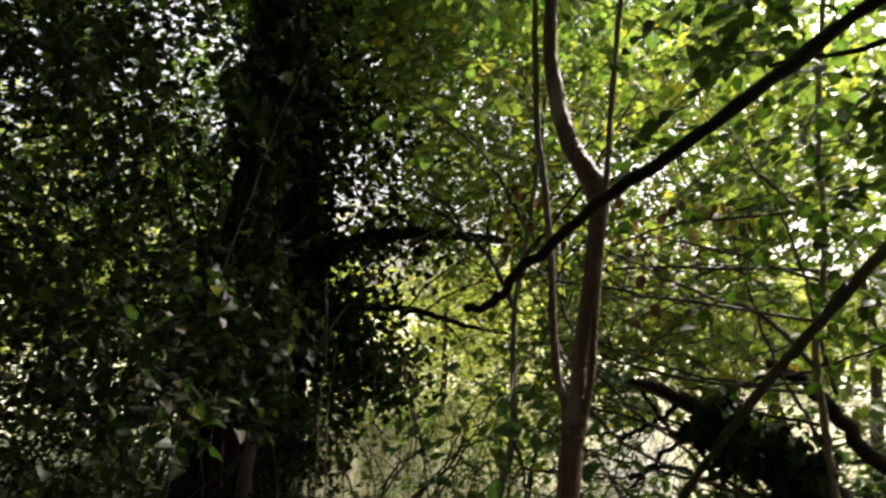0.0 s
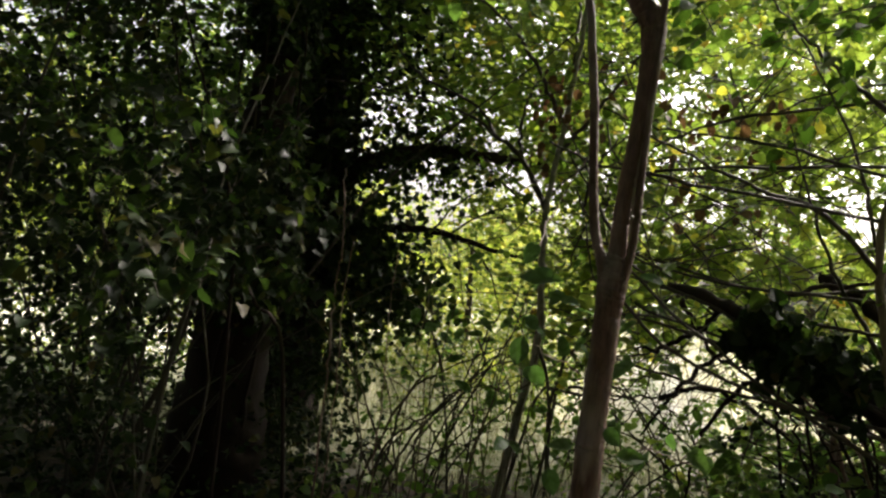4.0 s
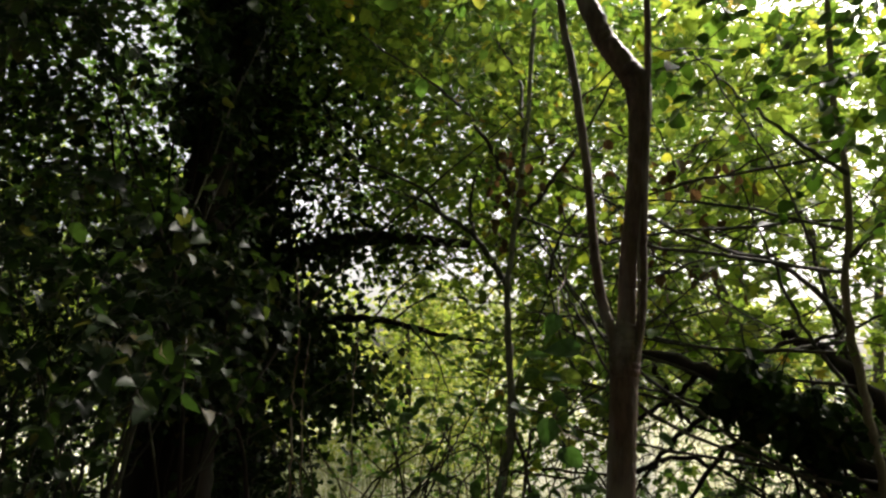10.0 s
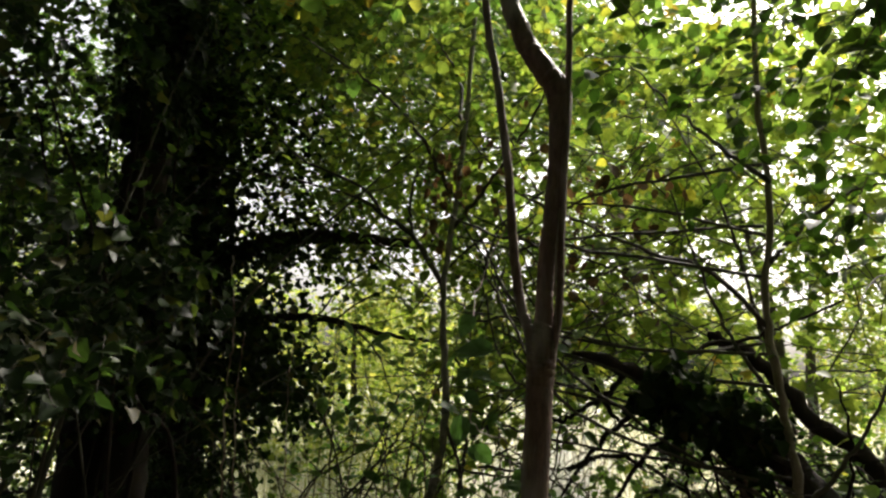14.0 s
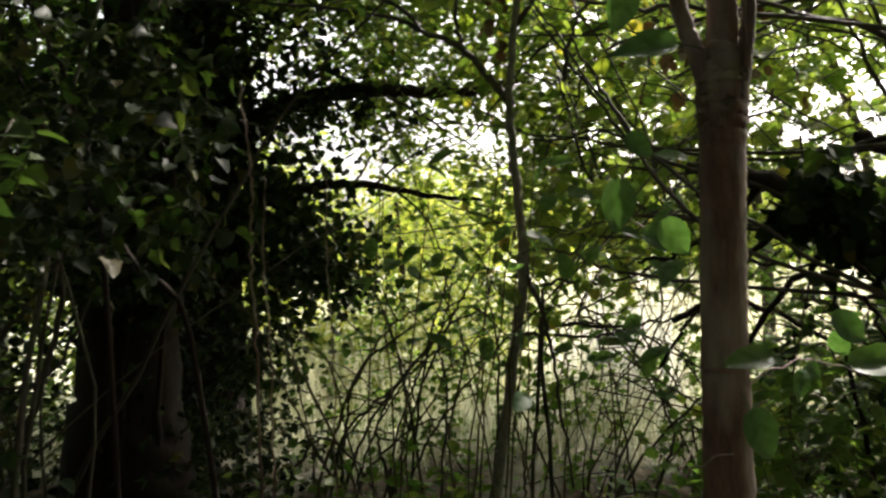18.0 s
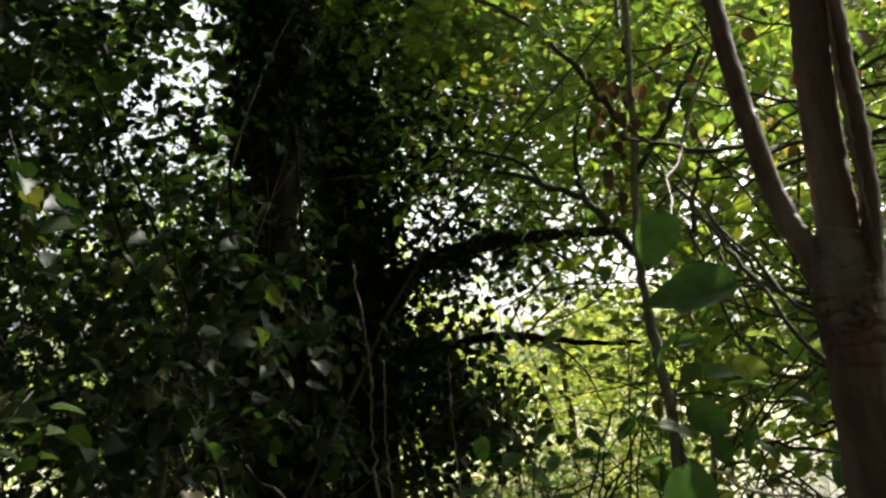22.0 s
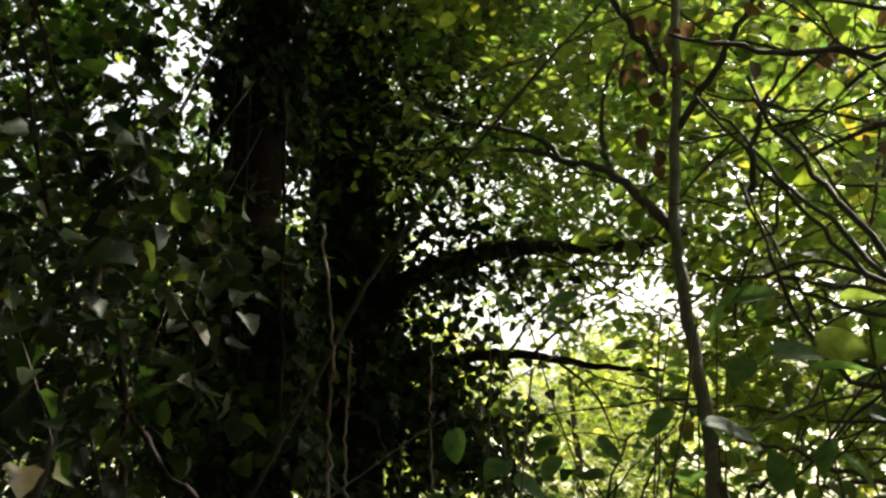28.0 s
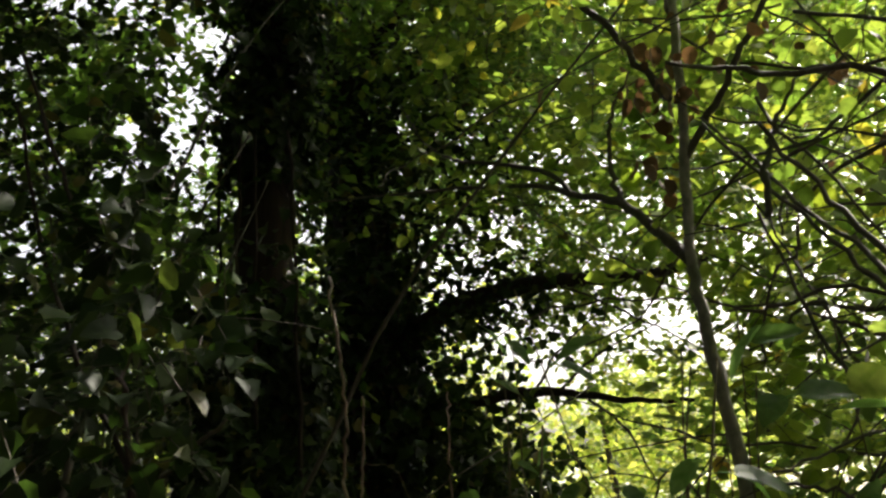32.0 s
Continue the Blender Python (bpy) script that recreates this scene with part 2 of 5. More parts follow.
def fast_mesh(name, verts, faces, material, smooth=False):
    """A mesh from an array of places and an array of faces, all of one corner count."""
    verts, faces = np.asarray(verts, np.float32), np.asarray(faces, np.int32)
    me = bpy.data.meshes.new(name)
    k = faces.shape[1]
    me.vertices.add(len(verts))
    me.vertices.foreach_set("co", verts.ravel())
    me.loops.add(faces.size)
    me.loops.foreach_set("vertex_index", faces.ravel())
    me.polygons.add(len(faces))
    me.polygons.foreach_set("loop_start", np.arange(0, faces.size, k, dtype=np.int32))
    me.polygons.foreach_set("loop_total", np.full(len(faces), k, np.int32))
    if smooth:
        me.polygons.foreach_set("use_smooth", np.ones(len(faces), bool))
    me.materials.append(material)
    me.update(calc_edges=True)
    return me


def part(name, geo, material, parent, label="", smooth=False, kind=""):
    ob = new(name, fast_mesh(name, geo[0], geo[1], material, smooth))
    ob.parent = parent
    return tagged(ob, label, kind=kind)


def thing(name, place, label, category, group="", kind=""):
    ob = new(name)
    ob.location = place
    ob.empty_display_size = 0.2
    bpy.context.view_layer.update()
    return tagged(ob, label, category, group, kind)


def merge(geos):
    vs, fs, n = [], [], 0
    for v, f in geos:
        vs.append(v)
        fs.append(np.asarray(f) + n)
        n += len(v)
    return np.concatenate(vs), np.concatenate(fs)


def local(geo, parent):
    return geo[0] - np.array(parent.location), geo[1]


def smooth_line(points, n):
    """Catmull-Rom through the points, n places."""
    p = np.asarray(points, float)
    p = np.concatenate([2 * p[:1] - p[1:2], p, 2 * p[-1:] - p[-2:-1]])
    u = np.linspace(0, len(p) - 3 - 1e-6, n)
    i = u.astype(int)
    f = (u - i)[:, None]
    a, b, c, d = p[i], p[i + 1], p[i + 2], p[i + 3]
    return 0.5 * (2 * b + (c - a) * f + (2 * a - 5 * b + 4 * c - d) * f ** 2 + (3 * b - a - 3 * c + d) * f ** 3)


def tube(points, r0, r1, sides=8, n=None, rough=0.06, wobble=0.0, seed=0, power=1.0, bumps=(), radii=None):
    """A tapered limb along the points; closed at both ends by a point."""
    g = np.random.default_rng(seed + 11)
    n = n or max(4, 4 * len(points))
    c = smooth_line(points, n)
    if wobble:
        w = g.normal(0, wobble, (n, 3))
        w[0] = w[-1] = 0
        c = c + w
    d = np.gradient(c, axis=0)
    d /= np.linalg.norm(d, axis=1)[:, None] + 1e-9
    ref = np.where(np.abs(d[:, 2:3]) < 0.9, np.array([[0.0, 0, 1]]), np.array([[1.0, 0, 0]]))
    if abs(d[:, 2]).mean() > 0.6:
        ref = np.tile([[1.0, 0.05, 0]], (n, 1))
    elif abs(d[:, 2]).max() < 0.95:
        ref = np.tile([[0.0, 0, 1]], (n, 1))
    s = np.cross(d, ref)
    s /= np.linalg.norm(s, axis=1)[:, None] + 1e-9
    u = np.cross(s, d)
    r = r0 + (r1 - r0) * np.linspace(0, 1, n) ** power
    if radii:
        r = np.interp(np.linspace(0, 1, n), np.linspace(0, 1, len(radii)), radii)
    for at, more, wide in bumps:
        r = r * (1 + more * np.exp(-((np.linspace(0, 1, n) - at) / wide) ** 2))
    a = np.linspace(0, 2 * np.pi, sides, endpoint=False)
    k = 1 + g.normal(0, rough, (n, sides)) + rough * np.sin(3 * a + g.uniform(0, 6))[None]
    v = c[:, None] + (r[:, None] * k)[..., None] * (np.cos(a)[None, :, None] * s[:, None] + np.sin(a)[None, :, None] * u[:, None])
    v = v.reshape(-1, 3)
    i, j = np.meshgrid(np.arange(n - 1), np.arange(sides), indexing="ij")
    j2 = (j + 1) % sides
    f = np.stack([i * sides + j, i * sides + j2, (i + 1) * sides + j2, (i + 1) * sides + j], -1).reshape(-1, 4)
    tip = np.stack([c[0] - d[0] * r[0] * 0.3, c[-1] + d[-1] * r[-1] * 0.6])
    v = np.concatenate([v, tip])
    m = n * sides
    e0 = np.stack([np.full(sides, m), np.arange(1, sides + 1) % sides, np.arange(sides), np.full(sides, m)], -1)
    e1 = np.stack([np.full(sides, m + 1), (n - 1) * sides + np.arange(sides), (n - 1) * sides + np.arange(1, sides + 1) % sides, np.full(sides, m + 1)], -1)
    tri = np.concatenate([f[:, [0, 1, 2]], f[:, [0, 2, 3]], e0[:, :3], e1[:, :3]])
    return v, tri


# Leaf outlines in the plane, stalk at the origin, tip along y, length about 1; the third value lifts the edge.
def leaf_shape(outline, fold=0.12, droop=0.18):
    pts = [(0.0, 0.02)] + list(outline)
    mid = (0.0, 0.45)
    v = [(mid[0], mid[1], 0.0)] + [(x, y, fold * abs(x) * 2 - droop * y * y) for x, y in pts]
    v[0] = (0.0, 0.45, -droop * 0.2)
    n = len(pts)
    f = [(0, 1 + i, 1 + (i + 1) % n) for i in range(n)]
    return np.array(v), np.array(f)


IVY_SHAPE = leaf_shape([(0.30, -0.03), (0.50, 0.22), (0.38, 0.42), (0.29, 0.70), (0.0, 0.98), (-0.29, 0.70), (-0.38, 0.42), (-0.50, 0.22), (-0.30, -0.03)], 0.16, 0.24)
OVAL_SHAPE = leaf_shape([(0.30, 0.12), (0.41, 0.45), (0.27, 0.78), (0.0, 1.02), (-0.27, 0.78), (-0.41, 0.45), (-0.30, 0.12)])
LOBED_SHAPE = leaf_shape([(0.32, 0.02), (0.62, 0.30), (0.30, 0.42), (0.46, 0.82), (0.14, 0.68), (0.0, 1.05), (-0.14, 0.68), (-0.46, 0.82), (-0.30, 0.42), (-0.62, 0.30), (-0.32, 0.02)])
KITE_SHAPE = (np.array([(0, 0, 0), (0.36, 0.45, 0.05), (0, 1, -0.12), (-0.36, 0.45, 0.05)], float), np.array([(0, 1, 2), (0, 2, 3)]))


def unit(v):
    return v / (np.linalg.norm(v, axis=-1, keepdims=True) + 1e-9)


def leaves(shape, place, along, normal, size):
    """Many leaves as one geometry."""
    v, f = shape
    y = unit(along)
    x = unit(np.cross(y, normal))
    z = np.cross(x, y)
    frame3 = np.stack([x, y, z], 1) * np.asarray(size)[:, None, None]
    out = place[:, None] + np.einsum("vk,nkc->nvc", v, frame3)
    faces = f[None] + (np.arange(len(place)) * len(v))[:, None, None]
    return out.reshape(-1, 3), faces.reshape(-1, f.shape[1])


def sprays(g, centres, heading, per, length, leaf_size, shape, spread=0.5, flat=0.75, thick=0.0022, twig_sides=3):
    """Leafy twigs: from each centre a curved twig with leaves set along it. Returns leaf geometry and twig geometry."""
    n = len(centres)
    h = unit(heading + g.normal(0, spread, (n, 3)))
    ln = length * g.uniform(0.6, 1.3, n)
    sag = g.uniform(0.05, 0.3, n) * ln
    u = np.linspace(0.12, 1.0, per)[None, :] + g.uniform(-0.04, 0.04, (n, per))
    pos = centres[:, None] + h[:, None] * (u * ln[:, None])[..., None]
    pos[..., 2] -= sag[:, None] * u ** 2
    up = unit(np.tile([[0.0, 0, 1]], (n, 1)) + g.normal(0, 0.25, (n, 3)))
    side = unit(np.cross(h, up))
    sgn = np.where((np.arange(per) % 2) == 0, 1.0, -1.0)[None, :, None]
    al = h[:, None] * 0.6 + side[:, None] * sgn + g.normal(0, 0.35, (n, per, 3))
    al[..., 2] -= 0.25
    nm = up[:, None] * flat + g.normal(0, 0.55, (n, per, 3)) * (1.25 - flat)
    keep = g.random((n, per)) < 0.9
    sz = leaf_size * g.uniform(0.55, 1.25, (n, per))
    lv = leaves(shape, pos[keep], al[keep], nm[keep], sz[keep])
    # twigs: thin three-sided rods in four steps
    k = 5
    w = np.linspace(0, 1, k)[None, :]
    c = centres[:, None] + h[:, None] * (w * ln[:, None])[..., None]
    c[..., 2] -= sag[:, None] * w ** 2
    a = np.linspace(0, 2 * np.pi, twig_sides, endpoint=False)
    ring = np.cos(a)[:, None] * side[:, None, :] + np.sin(a)[:, None] * up[:, None, :]
    rad = thick * (1.3 - 0.9 * w)
    tv = c[:, :, None] + ring[:, None] * rad[..., None, None]
    i, j = np.meshgrid(np.arange(k - 1), np.arange(twig_sides), indexing="ij")
    j2 = (j + 1) % twig_sides
    q = np.stack([i * twig_sides + j, i * twig_sides + j2, (i + 1) * twig_sides + j2, (i + 1) * twig_sides + j], -1).reshape(-1, 4)
    q = np.concatenate([q[:, [0, 1, 2]], q[:, [0, 2, 3]]])
    tf = q[None] + (np.arange(n) * k * twig_sides)[:, None, None]
    return lv, (tv.reshape(-1, 3), tf.reshape(-1, 3))


def clumped(g, n, box, clumps, sigma):
    """n places gathered round random clump centres inside a box."""
    lo, hi = np.array(box[0], float), np.array(box[1], float)
    c = g.uniform(lo, hi, (clumps, 3))
    s = sigma * g.uniform(0.5, 1.5, (clumps, 1))
    i = g.integers(0, clumps, n)
    return c[i] + g.normal(0, 1, (n, 3)) * s[i]


CLEARINGS = [((-2.07, 5.0, 3.68), (-5.5, 11.6, 6.4), 0.18), ((-1.98, 5.0, 3.24), (-6.1, 10.1, 6.2), 0.13)]


def opened(c):
    """The places outside the openings through which the sky shows between the left-hand crowns."""
    keep = np.ones(len(c), bool)
    stray = np.random.default_rng(77).random(len(c)) < 0.15
    for a, b, r in CLEARINGS:
        a, b = np.array(a), np.array(b)
        u = np.clip((c - a) @ (b - a) / ((b - a) @ (b - a)), -0.1, 1.2)
        keep &= np.linalg.norm(c - a - u[:, None] * (b - a), axis=1) > r * (1 + u)
    return c[keep | stray]


# Leaves that hang singly: alike pieces share one mesh, each is an object of its own.
IVY_MESH = fast_mesh("ivy_leaf", *IVY_SHAPE, IVY_LEAF)
OVAL_MESH = fast_mesh("broad_leaf", *OVAL_SHAPE, HAZEL_LEAF)
LOBED_MESH = fast_mesh("lobed_leaf", *LOBED_SHAPE, MAPLE_LEAF)


def single_leaves(parent, mesh, place, along, normal, size):
    y = unit(along)
    x = unit(np.cross(y, normal))
    z = np.cross(x, y)
    origin = np.array(parent.location)
    for p, a, c, d, s in zip(place - origin, x, y, z, size):
        ob = new("leaf", mesh)
        ob.parent = parent
        rot = Matrix((Vector(a), Vector(c), Vector(d))).transposed().to_4x4()
        ob.matrix_local = Matrix.Translation(Vector(p)) @ rot @ Matrix.Scale(float(s), 4)

# ---- ground ----
def build_ground():
    n = 120
    a = np.linspace(-1, 1, n)
    u = np.sign(a) * (np.abs(a) * 12 + np.abs(a) ** 6 * 900)
    x, y = np.meshgrid(u, u + 4, indexing="ij")
    z = 0.10 * np.sin(x * 0.9 + 1) * np.cos(y * 0.7) + 0.05 * np.sin(x * 2.3) * np.sin(y * 1.9)
    z = z * np.exp(-((x / 60) ** 2 + (y / 60) ** 2)) - 0.05
    v = np.stack([x, y, z], -1).reshape(-1, 3)
    i, j = np.meshgrid(np.arange(n - 1), np.arange(n - 1), indexing="ij")
    f = np.stack([i * n + j, (i + 1) * n + j, (i + 1) * n + j + 1, i * n + j + 1], -1).reshape(-1, 4)
    ob = new("ground", fast_mesh("ground", v, f, GROUND, True))
    tagged(ob, "brown leaf litter under trees, pale sunlit grass beyond", "ground", kind="structure")


build_ground()


# ---- ivy-clad trees ----
def ivy_places(g, line, radius, count, size, thick=0.14, lo=0.0, hi=1.0):
    """Places of ivy leaves round a trunk that follows the line: uneven bulges, leaves hanging and overlapping."""
    c = smooth_line(line, 200)
    u = g.uniform(lo, hi, count)
    i = np.clip((u * 199).astype(int), 0, 198)
    f = (u * 199 - i)[:, None]
    p = c[i] * (1 - f) + c[i + 1] * f
    d = unit(c[i + 1] - c[i])
    ref = np.where(np.abs(d[:, 2:3]) > 0.8, np.array([[1.0, 0, 0]]), np.array([[0.0, 0, 1]]))
    s = unit(np.cross(d, ref))
    w = np.cross(d, s)
    a = g.uniform(0, 2 * np.pi, count)
    out = np.cos(a)[:, None] * s + np.sin(a)[:, None] * w
    bulge = 0.5 + 0.5 * np.sin(u * 41 + 2 * np.sin(a * 2 + u * 17)) * np.sin(a * 3 + u * 23)
    r = radius + thick * (0.25 + bulge) * g.uniform(0.1, 1.0, count) ** 0.7
    place = p + out * r[:, None]
    al = out * 0.35 + g.normal(0, 0.5, (count, 3))
    al[:, 2] -= 0.55
    nm = out + np.array([0, 0, 0.45]) + g.normal(0, 0.4, (count, 3))
    return place, al, nm, size * g.uniform(0.5, 1.3, count)


def ivy_sheath(g, line, radius, count, size, thick=0.14, lo=0.0, hi=1.0):
    return leaves(IVY_SHAPE, *ivy_places(g, line, radius, count, size, thick, lo, hi))


def single_ivy(seed, tree, line, radius, count, size, thick, lo, hi):
    """The outermost leaves on the side of the path, one by one."""
    place, al, nm, sz = ivy_places(np.random.default_rng(seed), line, radius, count * 3, size, thick, lo, hi)
    front = np.argsort(place[:, 1])[:count]
    single_leaves(tree, IVY_MESH, place[front], al[front], nm[front], sz[front])


def build_left_ivy_tree():
    g = np.random.default_rng(21)
    base = (-1.95, 5.7, 0.0)
    tree = thing("ivy_tree", base, "thick dark trunk wrapped in dense green ivy", "tree")
    line = [(-2.0, 5.75, -0.15), (-1.96, 5.7, 0.8), (-1.92, 5.65, 2.2), (-1.80, 5.6, 3.6), (-1.70, 5.6, 5.5), (-1.6, 5.7, 8.5)]
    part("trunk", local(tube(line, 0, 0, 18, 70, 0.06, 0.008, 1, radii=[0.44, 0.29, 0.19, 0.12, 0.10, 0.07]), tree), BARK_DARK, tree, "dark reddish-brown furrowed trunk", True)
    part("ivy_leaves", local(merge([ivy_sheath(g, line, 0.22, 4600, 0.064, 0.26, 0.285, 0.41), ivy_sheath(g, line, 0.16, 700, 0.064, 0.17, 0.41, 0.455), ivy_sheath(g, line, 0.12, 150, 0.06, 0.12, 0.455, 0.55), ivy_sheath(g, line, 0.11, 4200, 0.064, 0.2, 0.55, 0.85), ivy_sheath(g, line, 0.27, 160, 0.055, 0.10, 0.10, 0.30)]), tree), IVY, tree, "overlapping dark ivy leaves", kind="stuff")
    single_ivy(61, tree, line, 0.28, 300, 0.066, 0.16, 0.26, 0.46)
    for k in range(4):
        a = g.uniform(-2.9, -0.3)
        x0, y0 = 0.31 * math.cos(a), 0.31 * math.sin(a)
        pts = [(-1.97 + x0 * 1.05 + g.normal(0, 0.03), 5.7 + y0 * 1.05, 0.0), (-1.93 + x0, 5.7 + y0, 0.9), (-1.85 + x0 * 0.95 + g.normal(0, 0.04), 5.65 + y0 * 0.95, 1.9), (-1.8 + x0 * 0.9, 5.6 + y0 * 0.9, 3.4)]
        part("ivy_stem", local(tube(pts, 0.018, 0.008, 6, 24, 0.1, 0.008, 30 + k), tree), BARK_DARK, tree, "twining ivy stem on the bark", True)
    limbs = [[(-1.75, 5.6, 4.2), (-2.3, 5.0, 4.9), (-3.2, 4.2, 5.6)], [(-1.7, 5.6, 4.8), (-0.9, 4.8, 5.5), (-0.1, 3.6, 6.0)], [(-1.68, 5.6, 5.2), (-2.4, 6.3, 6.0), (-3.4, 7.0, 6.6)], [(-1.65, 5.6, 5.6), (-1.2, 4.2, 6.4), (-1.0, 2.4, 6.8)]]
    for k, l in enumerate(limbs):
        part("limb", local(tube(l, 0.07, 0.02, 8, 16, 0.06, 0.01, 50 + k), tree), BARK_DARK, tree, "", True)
    # The clumps above z 5 are unseen, added to shade path and thicket.
    c = np.concatenate([clumped(g, 6200, ((-5.5, -1.0, 5.2), (0.8, 6.0, 7.0)), 130, 0.45), clumped(g, 640, ((-4.8, 5.2, 2.6), (-2.3, 6.8, 5.0)), 44, 0.26)])
    c = opened(c)
    lv, tw = sprays(g, c, np.tile([[0.0, -0.3, -0.1]], (len(c), 1)), 10, 0.5, 0.11, KITE_SHAPE, 0.8)
    part("crown", local(lv, tree), HAZEL, tree, "leafy crown overhead, unseen parts added for shade", kind="stuff")
    part("crown_twig_tangle", local(tw, tree), BARK_GREY, tree, "", kind="stuff")


def build_right_ivy_tree():
    g = np.random.default_rng(22)
    base = (-2.1, 7.6, 0.0)
    tree = thing("ivy_tree", base, "ivy-smothered tree with a dark limb over a bright gap", "tree")
    line = [(-2.2, 7.6, -0.15), (-2.18, 7.55, 1.2), (-2.15, 7.5, 2.3), (-2.15, 7.5, 3.3), (-2.3, 7.5, 4.7), (-2.5, 7.6, 6.5), (-2.6, 7.7, 8.6)]
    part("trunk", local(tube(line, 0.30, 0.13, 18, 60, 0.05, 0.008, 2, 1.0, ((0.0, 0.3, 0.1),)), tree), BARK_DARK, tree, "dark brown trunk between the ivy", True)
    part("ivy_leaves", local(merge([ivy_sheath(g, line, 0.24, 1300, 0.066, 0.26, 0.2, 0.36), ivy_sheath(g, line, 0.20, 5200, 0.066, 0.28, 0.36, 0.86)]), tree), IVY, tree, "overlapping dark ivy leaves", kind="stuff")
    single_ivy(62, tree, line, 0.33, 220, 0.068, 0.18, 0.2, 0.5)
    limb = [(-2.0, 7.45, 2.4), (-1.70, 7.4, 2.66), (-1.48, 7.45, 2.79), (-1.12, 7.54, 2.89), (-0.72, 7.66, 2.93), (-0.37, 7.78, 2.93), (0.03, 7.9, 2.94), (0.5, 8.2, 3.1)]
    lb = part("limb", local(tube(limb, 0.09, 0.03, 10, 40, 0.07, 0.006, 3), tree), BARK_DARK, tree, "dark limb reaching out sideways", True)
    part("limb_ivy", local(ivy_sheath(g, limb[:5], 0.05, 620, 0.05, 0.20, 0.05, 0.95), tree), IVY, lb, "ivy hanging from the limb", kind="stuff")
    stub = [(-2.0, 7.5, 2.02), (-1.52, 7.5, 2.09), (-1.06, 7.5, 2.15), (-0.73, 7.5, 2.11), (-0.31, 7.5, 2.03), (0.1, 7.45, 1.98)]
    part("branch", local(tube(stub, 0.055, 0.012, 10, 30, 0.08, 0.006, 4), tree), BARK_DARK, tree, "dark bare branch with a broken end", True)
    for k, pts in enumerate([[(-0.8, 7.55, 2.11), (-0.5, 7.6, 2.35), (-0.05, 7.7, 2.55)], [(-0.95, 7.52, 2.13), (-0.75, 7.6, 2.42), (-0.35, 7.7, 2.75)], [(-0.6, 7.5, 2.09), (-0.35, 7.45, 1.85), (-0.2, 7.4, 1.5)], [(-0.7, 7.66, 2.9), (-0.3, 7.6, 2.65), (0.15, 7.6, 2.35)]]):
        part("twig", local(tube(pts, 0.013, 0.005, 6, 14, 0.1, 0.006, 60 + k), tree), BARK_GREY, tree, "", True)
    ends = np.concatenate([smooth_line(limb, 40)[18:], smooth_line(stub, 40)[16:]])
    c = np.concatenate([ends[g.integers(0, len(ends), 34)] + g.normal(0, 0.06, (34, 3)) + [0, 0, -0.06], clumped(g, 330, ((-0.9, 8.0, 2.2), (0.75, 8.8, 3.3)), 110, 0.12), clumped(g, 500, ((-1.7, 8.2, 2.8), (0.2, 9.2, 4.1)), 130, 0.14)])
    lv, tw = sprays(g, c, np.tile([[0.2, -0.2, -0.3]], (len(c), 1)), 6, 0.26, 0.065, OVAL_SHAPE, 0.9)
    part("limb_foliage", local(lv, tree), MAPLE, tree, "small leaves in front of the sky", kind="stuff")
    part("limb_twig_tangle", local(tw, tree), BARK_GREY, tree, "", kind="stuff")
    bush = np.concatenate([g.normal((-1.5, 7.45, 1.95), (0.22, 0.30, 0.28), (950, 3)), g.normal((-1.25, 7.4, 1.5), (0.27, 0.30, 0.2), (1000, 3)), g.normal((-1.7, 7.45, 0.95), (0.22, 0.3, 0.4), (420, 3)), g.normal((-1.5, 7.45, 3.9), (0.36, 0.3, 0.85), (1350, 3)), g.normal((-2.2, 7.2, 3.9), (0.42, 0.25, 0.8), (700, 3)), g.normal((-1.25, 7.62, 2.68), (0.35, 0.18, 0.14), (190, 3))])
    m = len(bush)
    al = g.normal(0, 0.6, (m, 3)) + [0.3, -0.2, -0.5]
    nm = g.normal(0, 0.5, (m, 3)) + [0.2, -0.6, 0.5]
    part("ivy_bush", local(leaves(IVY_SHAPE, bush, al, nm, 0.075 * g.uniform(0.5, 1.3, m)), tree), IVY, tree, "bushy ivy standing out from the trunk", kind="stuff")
    for k in range(8):
        a = g.uniform(-2.6, 0.4)
        x0, y0 = 0.27 * math.cos(a), 0.27 * math.sin(a)
        pts = [(-2.1 + x0 * 1.08 + g.normal(0, 0.04), 7.6 + y0 * 1.08, 0.0), (-2.07 + x0, 7.55 + y0, 1.1), (-2.08 + x0 + g.normal(0, 0.04), 7.5 + y0, 2.1), (-2.1 + x0, 7.5 + y0, 3.5)]
        part("ivy_stem", local(tube(pts, 0.02, 0.009, 6, 24, 0.1, 0.01, 70 + k), tree), BARK_GREY, tree, "dark ivy stem on the bark", True)
    for k, l in enumerate([[(-2.3, 7.5, 4.6), (-1.6, 7.2, 5.2), (-0.6, 6.8, 5.6)], [(-2.4, 7.5, 5.4), (-3.2, 7.9, 6.2), (-4.4, 8.4, 6.8)], [(-2.4, 7.5, 5.9), (-1.4, 8.0, 6.8), (-0.2, 8.3, 7.2)]]):
        part("limb", local(tube(l, 0.07, 0.02, 8, 16, 0.06, 0.01, 90 + k), tree), BARK_DARK, tree, "", True)
